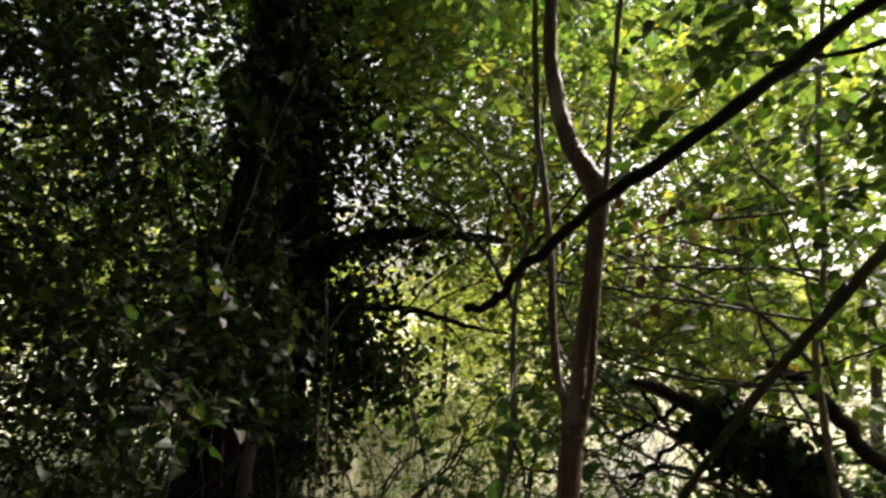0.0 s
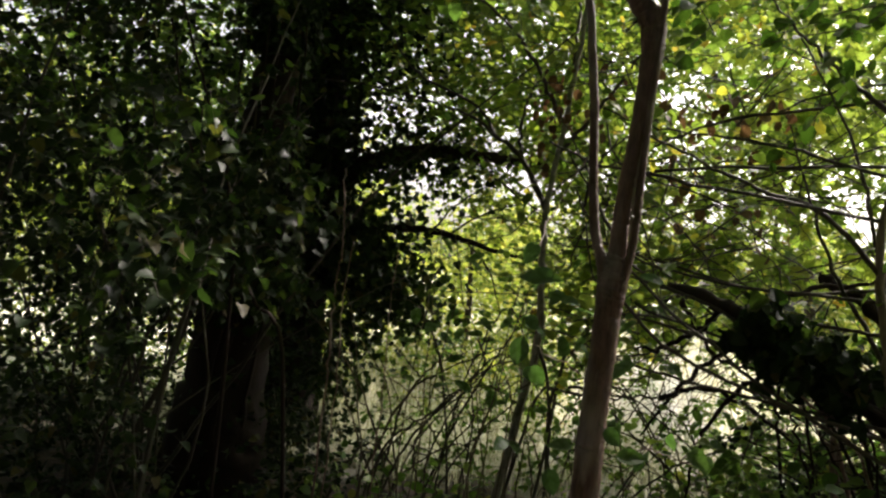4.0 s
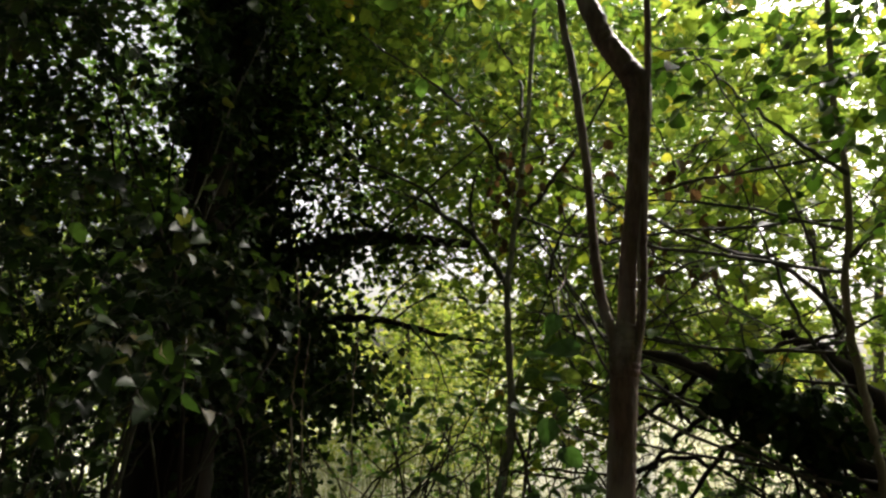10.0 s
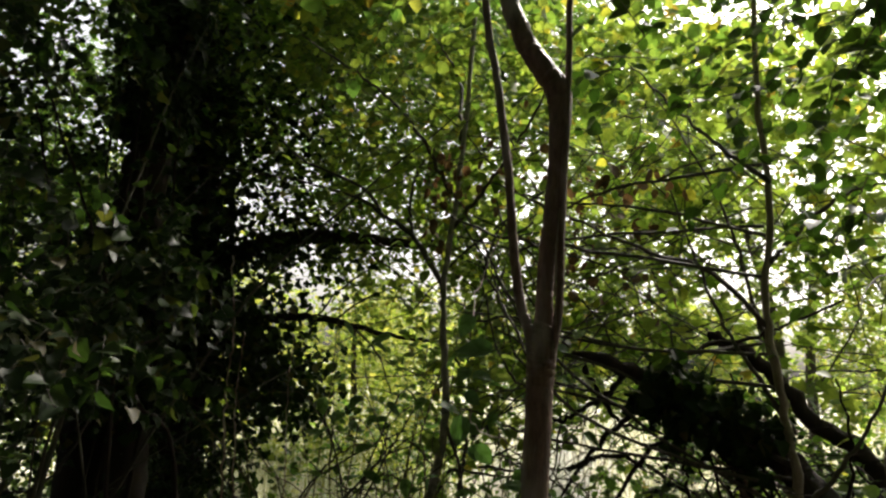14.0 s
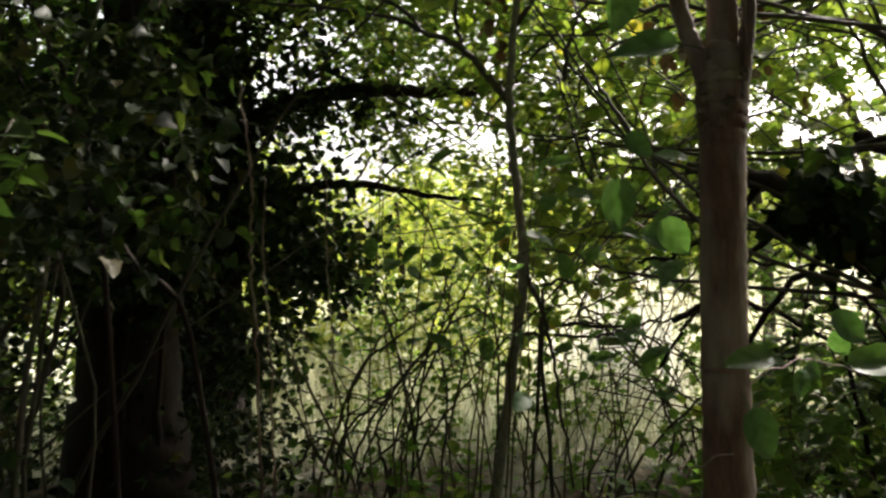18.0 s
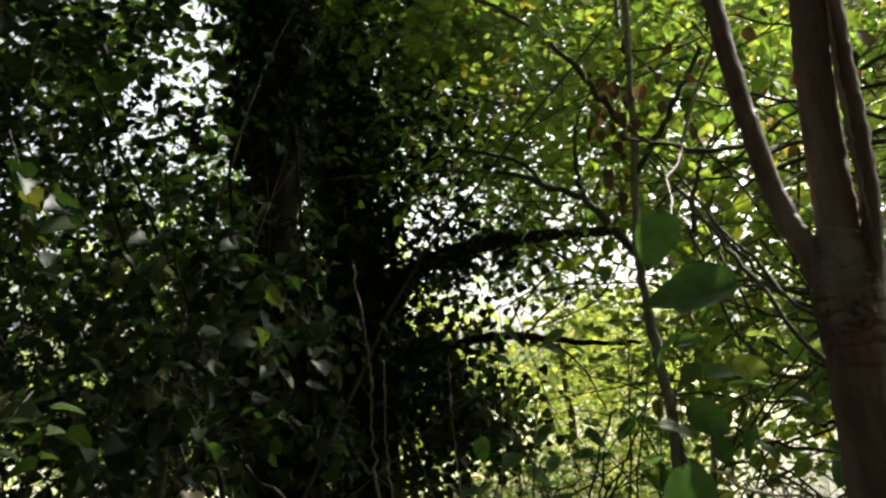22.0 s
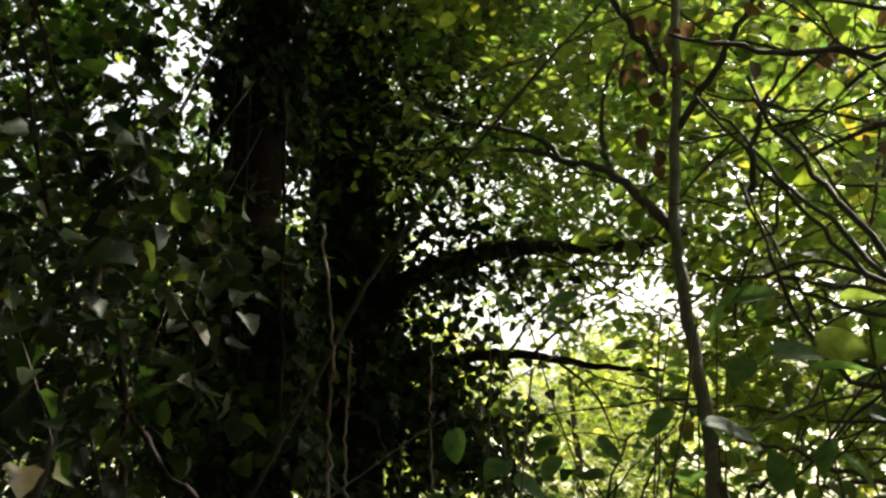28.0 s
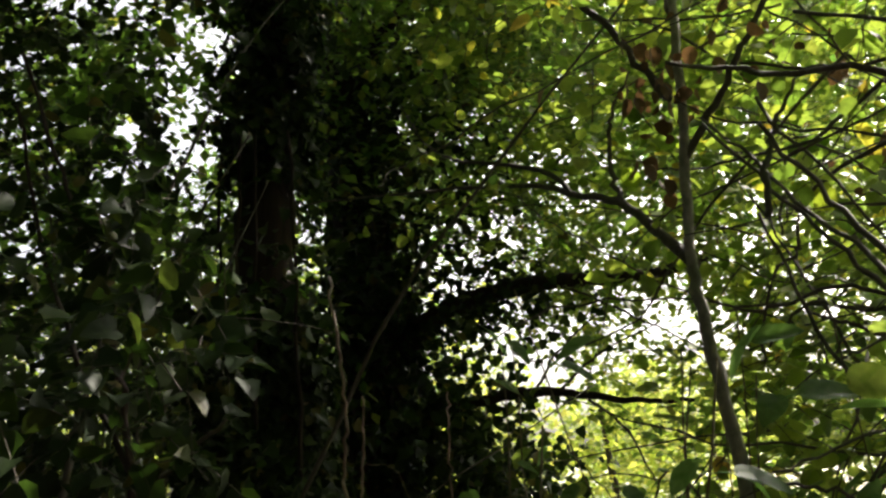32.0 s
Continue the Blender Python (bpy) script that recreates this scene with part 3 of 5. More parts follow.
    # The last two high clumps are added to keep sun off the trunks.
    c = np.concatenate([clumped(g, 1100, ((-3.2, 6.8, 3.6), (-1.0, 8.6, 6.4)), 55, 0.34), clumped(g, 520, ((-1.3, 6.8, 3.35), (0.6, 8.8, 5.4)), 46, 0.28), clumped(g, 3400, ((-2.4, 5.2, 5.1), (0.7, 9.6, 6.8)), 70, 0.36), clumped(g, 650, ((0.2, 8.3, 5.3), (1.7, 9.9, 6.7)), 22, 0.3)])
    c = opened(c)
    lv, tw = sprays(g, c, np.tile([[0.2, -0.3, -0.1]], (len(c), 1)), 8, 0.45, 0.085, KITE_SHAPE, 0.8)
    part("crown", local(lv, tree), HAZEL, tree, "leafy crown overhead, unseen parts added for shade", kind="stuff")
    part("crown_twig_tangle", local(tw, tree), BARK_GREY, tree, "", kind="stuff")


build_left_ivy_tree()
build_right_ivy_tree()


# ---- ivy and scrub thicket beside the left trunk ----
def build_left_thicket():
    g = np.random.default_rng(23)
    bush = thing("ivy_thicket", (-1.6, 3.6, 0.0), "tangled dark ivy and evergreen scrub in deep shade", "shrub")
    # upright and leaning stems
    for k in range(26):
        x, y = g.uniform(-3.8, -0.75), g.uniform(3.4, 5.3)
        x = min(x, -1.35 - 0.45 * (y - 3.5))
        h = g.uniform(1.6, 4.2)
        lean = g.normal(0, 1.1, 2)
        pts = [(x, y, -0.1), (x + lean[0] * 0.3 + g.normal(0, 0.06), y + lean[1] * 0.2, h * 0.35), (x + lean[0] * 0.6 + g.normal(0, 0.1), y + lean[1] * 0.5, h * 0.7), (x + lean[0], y + lean[1], h)]
        part("stem", local(tube(pts, g.uniform(0.006, 0.016), 0.003, 5, 14, 0.08, 0.01, 200 + k), bush), BARK_GREY, bush, "", True)
    c = np.concatenate([clumped(g, 780, ((-3.8, 2.9, 0.5), (-1.3, 5.2, 2.4)), 64, 0.14), clumped(g, 430, ((-4.4, 3.2, 2.0), (-1.3, 5.4, 4.2)), 110, 0.30), clumped(g, 260, ((-2.3, 6.2, 0.0), (-1.5, 7.2, 1.25)), 34, 0.13), clumped(g, 1080, ((-6.0, 5.4, 0.0), (-2.5, 8.8, 2.1)), 130, 0.25), clumped(g, 720, ((-5.5, 5.6, 1.6), (-2.5, 7.6, 3.6)), 110, 0.2), clumped(g, 680, ((-4.6, 3.6, 3.2), (-2.1, 5.6, 4.8)), 90, 0.33), clumped(g, 380, ((-2.8, 2.7, 0.8), (-1.5, 3.3, 3.6)), 60, 0.18), clumped(g, 90, ((-1.6, 2.8, 2.65), (-1.05, 3.3, 3.4)), 16, 0.15), clumped(g, 150, ((-1.2, 3.1, 1.75), (-0.75, 3.7, 2.3)), 14, 0.12), clumped(g, 80, ((-1.15, 2.4, 1.2), (-0.6, 2.95, 2.2)), 22, 0.12)])
    low = (c[:, 2] < 1.55) & (c[:, 1] < 5.4)
    c = c[~low | (c[:, 0] < -1.35 - 0.47 * (c[:, 1] - 3.5))]
    c = opened(c)
    c = c[(c[:, 1] > 3.4) | (g.random(len(c)) < 0.6)]
    lv, tw = sprays(g, c, np.tile([[0.1, -0.5, -0.2]], (len(c), 1)), 7, 0.26, 0.055, IVY_SHAPE, 0.8, 0.6, 0.0018)
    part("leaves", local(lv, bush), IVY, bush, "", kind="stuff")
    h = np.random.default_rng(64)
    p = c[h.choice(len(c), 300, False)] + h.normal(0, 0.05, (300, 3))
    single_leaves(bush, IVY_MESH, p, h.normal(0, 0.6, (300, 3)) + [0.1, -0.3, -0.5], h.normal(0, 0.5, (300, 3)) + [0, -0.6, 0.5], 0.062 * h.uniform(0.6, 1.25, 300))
    part("fine_twig_tangle", local(tw, bush), BARK_GREY, bush, "", kind="stuff")


build_left_thicket()


def build_vines():
    g = np.random.default_rng(31)
    for k, (dx, dy, top, r) in enumerate(((0.0, 0.0, 2.5, 0.0065), (0.045, 0.03, 1.9, 0.005), (0.28, 0.15, 2.0, 0.004))):
        v = thing("hanging_vine", (-0.77 + dx, 4.35 + dy, 0.0), "thin red-brown climbing stem hanging in front of the trunks", "vine", "hanging vines")
        pts = [(-0.76 + dx, 4.35 + dy, -0.08), (-0.77 + dx, 4.35 + dy, 1.11), (-0.79 + dx, 4.35 + dy, 1.56), (-0.78 + dx, 4.35 + dy, 1.89), (-0.82 + dx, 4.35 + dy, 2.28), (-0.88 + dx * 0.7, 4.4 + dy, 2.93), (-0.95, 4.9, 3.25)]
        pts = [p for p in pts if p[2] <= top]
        part("stem", local(tube(pts, r, r * 0.7, 6, 50, 0.1, 0.004, 40 + k), v), BARK_BROWN, v, "", True)
    poles = [[(-0.7, 3.9, -0.1), (-0.85, 3.9, 1.2), (-0.95, 3.9, 1.45), (-1.04, 3.9, 1.51), (-1.15, 3.9, 1.67), (-1.32, 3.9, 1.92), (-1.45, 3.9, 2.16), (-1.56, 3.9, 2.43), (-1.7, 3.9, 2.9)], [(-1.1, 3.9, -0.1), (-1.19, 3.9, 1.69), (-1.25, 3.9, 2.01), (-1.29, 3.9, 2.18), (-1.38, 3.9, 2.38), (-1.49, 3.9, 2.62), (-1.7, 3.9, 3.1)], [(-2.1, 4.6, -0.1), (-1.99, 4.6, 0.61), (-1.85, 4.6, 0.96), (-1.74, 4.6, 1.42), (-1.77, 4.6, 1.75), (-1.9, 4.7, 2.6)], [(-1.95, 4.2, -0.1), (-1.79, 4.2, 1.14), (-1.66, 4.2, 1.36), (-1.53, 4.2, 1.55), (-1.33, 4.2, 1.70), (-1.1, 4.2, 1.85)], [(-2.2, 4.4, -0.1), (-2.0, 4.4, 0.9), (-1.90, 4.4, 1.02), (-1.75, 4.4, 1.04), (-1.63, 4.4, 1.14), (-1.5, 4.4, 1.4)]]
    for k, l in enumerate(poles):
        v = thing("thin_pole_tree", l[0], "thin bare grey stem leaning among the ivy scrub", "sapling", "bare stems in the scrub")
        part("stem", local(tube(l, 0.022 if k == 2 else 0.011, 0.006, 8, 36, 0.07, 0.005, 45 + k), v), BARK_DARK if k < 2 else BARK_GREY, v, "", True)


build_vines()


# ---- brown forked sapling ----
def big_leaf_mesh(name, length, width, droop, teeth, g, material):
    """A broad leaf with a folded midrib and toothed edge, on its stalk."""
    n = 19
    v, f = [], []
    phase = g.uniform(0, 6)
    for i in range(n):
        u = i / (n - 1)
        w = width * 0.5 * (math.sin(math.pi * min(1.0, u * 0.93 + 0.05) ** 0.8)) ** 0.75
        if i in (0, n - 1):
            w *= 0.15
        z = -droop * length * u * u
        y = length * u
        wob = 0.03 * length * math.sin(5 * u + phase)
        tooth = 1 + (teeth if i % 2 else -teeth) * 0.6
        v += [(-w * tooth, y, z + 0.22 * w + wob), (-w * 0.5, y + 0.004, z + 0.06 * w), (0, y, z - 0.02 * length), (w * 0.5, y + 0.004, z + 0.06 * w), (w * tooth, y, z + 0.22 * w - wob)]
    for i in range(n - 1):
        for k in range(4):
            a = i * 5 + k
            f += [(a, a + 1, a + 6), (a, a + 6, a + 5)]
    base = len(v)
    for i in range(4):
        y = -0.35 * length * (1 - i / 3)
        for q in range(3):
            ang = q * 2.094
            v.append((0.0011 * math.cos(ang), y, 0.0011 * math.sin(ang) - 0.01 * length - 0.3 * length * (1 - i / 3) ** 2 * 0.3))
    for i in range(3):
        for q in range(3):
            a, b = base + i * 3 + q, base + i * 3 + (q + 1) % 3
            f += [(a, b, b + 3), (a, b + 3, a + 3)]
    return fast_mesh(name, np.array(v), np.array(f), material, True)


_g = np.random.default_rng(5)
LEAF_MESHES = [big_leaf_mesh("leaf", 0.075 + 0.012 * k, 0.055 + 0.006 * k, 0.04 + 0.06 * k, 0.03, _g, NEAR_LEAF) for k in range(4)]
SHOOT_MESHES = [big_leaf_mesh("leaf", 0.07 + 0.012 * k, 0.05 + 0.006 * k, 0.04 + 0.06 * k, 0.03, _g, SHOOT_LEAF) for k in range(4)]


def leaf_part(parent, place, along, normal, which, scale=1.0, label="", meshes=LEAF_MESHES):
    ob = new("leaf", meshes[which % 4])
    ob.parent = parent
    y = Vector(along).normalized()
    x = y.cross(Vector(normal)).normalized()
    z = x.cross(y)
    rot = Matrix((x, y, z)).transposed().to_4x4()
    ob.matrix_local = Matrix.Translation(Vector(place) - Vector(parent.location)) @ rot @ Matrix.Scale(scale, 4)
    return tagged(ob, label)


def build_sapling():
    g = np.random.default_rng(24)
    tree = thing("sapling", (0.592, 2.6, 0.0), "young brown-barked tree forking into three stems", "tree")
    def limb(name, label, points, radii, seed, n=90):
        part(name, local(tube(points, 0, 0, 16, n, 0.02, 0.0008, seed, radii=radii), tree), BARK_BROWN, tree, label, True)

    limb("trunk", "smooth reddish-brown trunk, swollen below the fork", [(0.60, 2.6, -0.1), (0.601, 2.6, 0.6), (0.605, 2.6, 1.2), (0.604, 2.6, 1.4), (0.607, 2.6, 1.6), (0.609, 2.6, 1.74), (0.610, 2.6, 1.79), (0.611, 2.6, 1.825), (0.613, 2.6, 1.855), (0.615, 2.6, 1.90)], [0.047, 0.045, 0.042, 0.039, 0.0385, 0.039, 0.043, 0.045, 0.039, 0.030], 5, 150)
    limb("stem", "kinked main stem", [(0.606, 2.602, 1.78), (0.614, 2.602, 1.9), (0.615, 2.6, 2.0), (0.618, 2.6, 2.1), (0.626, 2.6, 2.2), (0.636, 2.6, 2.32), (0.642, 2.6, 2.44), (0.645, 2.6, 2.54), (0.632, 2.6, 2.61), (0.592, 2.6, 2.67), (0.545, 2.605, 2.735), (0.515, 2.61, 2.80), (0.47, 2.64, 2.95), (0.43, 2.68, 3.3), (0.46, 2.8, 4.6)], [0.028, 0.027, 0.0255, 0.025, 0.0245, 0.026, 0.029, 0.036, 0.039, 0.036, 0.033, 0.031, 0.029, 0.024, 0.014], 6, 170)
    limb("stem", "thin side stem", [(0.590, 2.598, 1.80), (0.576, 2.598, 1.87), (0.555, 2.6, 1.93), (0.538, 2.6, 2.0), (0.516, 2.6, 2.15), (0.499, 2.6, 2.32), (0.476, 2.6, 2.48), (0.446, 2.6, 2.655), (0.413, 2.61, 2.83), (0.36, 2.66, 3.4), (0.30, 2.7, 4.2)], [0.017, 0.0165, 0.0155, 0.0145, 0.0135, 0.013, 0.0125, 0.012, 0.0115, 0.010, 0.007], 7, 110)
    limb("stem", "thin upright stem pressed against the main one", [(0.632, 2.588, 1.79), (0.647, 2.585, 1.875), (0.655, 2.585, 1.96), (0.657, 2.587, 2.05), (0.656, 2.587, 2.15), (0.657, 2.58, 2.32), (0.661, 2.575, 2.52), (0.663, 2.585, 2.73), (0.663, 2.6, 2.9), (0.68, 2.65, 3.4), (0.75, 2.7, 4.2)], [0.014, 0.0135, 0.0125, 0.012, 0.0115, 0.011, 0.0105, 0.0105, 0.010, 0.009, 0.006], 8, 110)
    part("pale_streak", local(tube([(0.646, 2.572, 1.90), (0.642, 2.570, 1.98), (0.640, 2.570, 2.06), (0.641, 2.572, 2.14), (0.646, 2.572, 2.24)], 0, 0, 6, 40, 0.3, 0.0006, 9, radii=[0.001, 0.003, 0.0036, 0.003, 0.001]), tree), VINE_BARK, tree, "pale streak along the bark", True)
    twigs = [[(0.55, 2.6, 1.55), (0.42, 2.5, 1.62), (0.43, 2.42, 1.72)], [(0.50, 2.6, 2.2), (0.42, 2.45, 2.0), (0.40, 2.25, 1.84)], [(0.6, 2.62, 1.28), (0.75, 2.7, 1.34), (0.95, 2.75, 1.3)], [(0.42, 2.62, 2.85), (0.2, 2.5, 3.0), (0.0, 2.4, 3.0)], [(0.55, 2.62, 1.2), (0.48, 2.4, 1.22), (0.5, 2.2, 1.30)]]
    for k, l in enumerate(twigs):
        part("twig", local(tube(l, 0.0024, 0.0012, 6, 14, 0.08, 0.004, 110 + k), tree), BARK_BROWN, tree, "", True)
    spots = [((0.3855, 2.315, 1.6535), (-0.05, 0.02, -1.0), (0.45, -1, 0.0), 0, 1.0), ((0.405, 2.255, 1.575), (0.9, -0.05, -0.25), (-0.1, -0.8, 0.6), 1, 0.7), ((0.455, 2.235, 1.815), (-1, 0.1, 0.02), (0.1, -0.7, 0.7), 2, 0.9), ((0.40, 2.27, 1.90), (-0.3, -0.1, -0.7), (0, -1, 0.3), 1, 0.7),
             ((0.50, 2.13, 1.37), (0.25, -0.1, -0.7), (0.2, -1, 0.3), 1, 0.7), ((0.55, 2.2, 1.42), (-0.8, -0.1, -0.1), (0, -0.6, 0.8), 1, 0.7), ((0.62, 2.2, 1.47), (0.7, 0.0, -0.6), (0.1, -0.9, 0.4), 0, 0.7), ((0.66, 2.25, 1.40), (0.8, -0.1, 0.1), (0, -0.6, 0.7), 1, 0.8),
             ((0.425, 2.23, 1.59), (0.5, 0.1, -0.6), (-0.1, -0.9, 0.3), 0, 0.75), ((0.395, 2.30, 1.71), (0.6, 0.0, -0.5), (0.2, -1, 0.2), 0, 0.6)]
    for p, a, nrm, w, k in spots:
        leaf_part(tree, p, a, nrm, w, k)
    for k in range(6):
        l = twigs[2]
        q = smooth_line(l, 20)[g.integers(5, 20)]
        leaf_part(tree, tuple(q + g.normal(0, 0.025, 3)), tuple(g.normal(0, 0.6, 3) + [0.2, -0.1, -0.4]), tuple(g.normal(0, 0.4, 3) + [0, -0.4, 0.9]), int(g.integers(0, 4)), float(g.uniform(0.5, 0.8)))
    c = clumped(g, 260, ((-0.3, 1.9, 3.3), (1.6, 3.6, 4.6)), 26, 0.25)
    lv, tw = sprays(g, c, np.tile([[0.0, -0.2, 0.0]], (len(c), 1)), 8, 0.35, 0.062, OVAL_SHAPE, 0.9)
    part("crown", local(lv, tree), HAZEL, tree, "", kind="stuff")
    part("crown_twig_tangle", local(tw, tree), BARK_GREY, tree, "", kind="stuff")


build_sapling()


# ---- slim tree in the middle distance, with arching branches ----
def build_slim_tree():
    g = np.random.default_rng(25)
    tree = thing("slim_tree", (0.2, 4.55, 0.0), "slim grey-barked tree with arching branches of broad leaves", "tree")
    part("trunk", local(tube([(0.12, 4.55, -0.1), (0.2, 4.55, 0.6), (0.27, 4.53, 1.08), (0.325, 4.5, 1.5), (0.31, 4.5, 1.75), (0.29, 4.5, 2.02), (0.285, 4.5, 2.25), (0.32, 4.5, 2.6), (0.36, 4.5, 3.2), (0.4, 4.6, 4.4)], 0.026, 0.011, 12, 60, 0.06, 0.003, 10), tree), SLIM_BARK, tree, "slim grey trunk, darker below", True)
    branches = [[(0.29, 4.52, 2.18), (0.08, 4.88, 2.51), (-0.13, 5.16, 2.68), (-0.42, 5.44, 2.87), (-1.12, 5.72, 3.06), (-1.6, 5.6, 3.05)], [(-0.13, 5.16, 2.68), (-0.31, 5.40, 2.91), (-0.74, 5.60, 3.12), (-0.99, 5.80, 3.35), (-1.19, 6.00, 3.71)], [(0.08, 4.9, 2.52), (0.04, 5.0, 2.69), (0.07, 5.0, 2.92), (0.16, 5.0, 3.08)], [(0.31, 4.5, 2.5), (0.6, 4.4, 2.9), (0.9, 4.3, 3.5)], [(0.3, 4.5, 2.7), (0.0, 4.3, 3.1), (-0.5, 4.1, 3.4)], [(0.32, 4.5, 1.5), (0.42, 4.45, 1.2), (0.5, 4.4, 0.6)], [(0.34, 4.5, 3.0), (0.3, 4.9, 3.5), (0.1, 5.4, 4.0)]]
    for k, l in enumerate(branches):
        part("branch", local(tube(l, 0.019 if k < 1 else 0.0125, 0.004, 8, 28, 0.08, 0.004, 120 + k), tree), BARK_GREY, tree, "", True)
    c = []
    for l in branches[:5] + branches[6:]:
        q = smooth_line(l, 40)[8:]
        c.append(q[g.integers(0, len(q), 26)] + g.normal(0, 0.16, (26, 3)) + [0.1, 0.3, 0.05])
    c.append(clumped(g, 500, ((-0.75, 5.6, 2.8), (1.5, 7.6, 4.6)), 50, 0.27))
    c.append(clumped(g, 230, ((-1.0, 5.0, 3.45), (0.5, 6.6, 4.5)), 32, 0.25))
    c.append(clumped(g, 90, ((0.3, 5.0, 2.3), (0.9, 6.4, 3.0)), 14, 0.13))
    c.append(clumped(g, 190, ((0.45, 4.6, 1.5), (1.2, 6.6, 2.9)), 24, 0.18))
    c = np.concatenate(c)
    c = c[~((c[:, 0] > -1.1) & (c[:, 0] < 0.3) & (c[:, 1] < 7.2) & (c[:, 2] > 2.1) & (c[:, 2] < 2.85)) | (g.random(len(c)) < 0.5)]
    lv, tw = sprays(g, c, np.tile([[0.1, -0.3, 0.0]], (len(c), 1)), 7, 0.30, 0.07, OVAL_SHAPE, 0.9)
    part("foliage", local(lv, tree), MAPLE, tree, "broad green leaves lit from behind", kind="stuff")
    h = np.random.default_rng(65)
    near = c[c[:, 2] < 3.3]
    p = near[h.choice(len(near), 260, False)] + h.normal(0, 0.08, (260, 3))
    single_leaves(tree, OVAL_MESH, p, h.normal(0, 0.6, (260, 3)) + [0.1, -0.2, -0.3], h.normal(0, 0.4, (260, 3)) + [0, -0.3, 0.8], 0.085 * h.uniform(0.6, 1.2, 260))
    part("fine_twig_tangle", local(tw, tree), BARK_GREY, tree, "", kind="stuff")
    m = 40
    p = np.concatenate([g.normal((0.28, 4.5, 2.78), (0.06, 0.08, 0.14), (m, 3)), g.normal((0.6, 4.6, 2.8), (0.3, 0.2, 0.2), (40, 3))])
    part("withered_leaves", local(leaves(OVAL_SHAPE, p, g.normal(0, 0.5, (len(p), 3)) + [0, 0, -1], g.normal(0, 1, (len(p), 3)), 0.055 * g.uniform(0.5, 1.3, len(p))), tree), DEAD_LEAF, tree, "cluster of brown withered leaves", kind="stuff")
    # leafy shoots low in front of the bright gap
    for k in range(92):
        p = (g.uniform(-0.25, 0.95), g.uniform(3.5, 4.6), g.uniform(1.0, 1.95))
        leaf_part(tree, p, tuple(g.normal(0, 0.5, 3) + [g.choice([-0.8, 0.8]), -0.1, -0.25]), tuple(g.normal(0, 0.3, 3) + [0, -0.4, 0.9]), int(g.integers(0, 4)), float(g.uniform(0.75, 1.15)), meshes=SHOOT_MESHES)
    for k in range(12):
        x, y = g.uniform(-0.3, 0.7), g.uniform(3.5, 4.4)
        part("shoot", local(tube([(x, y + 0.15, -0.05), (x + g.normal(0, 0.06), y + 0.05, 0.8), (x + g.normal(0, 0.1), y, g.uniform(1.5, 2.1))], 0.005, 0.002, 5, 14, 0.08, 0.006, 140 + k), tree), TWIG_LIGHT, tree, "", True)


build_slim_tree()


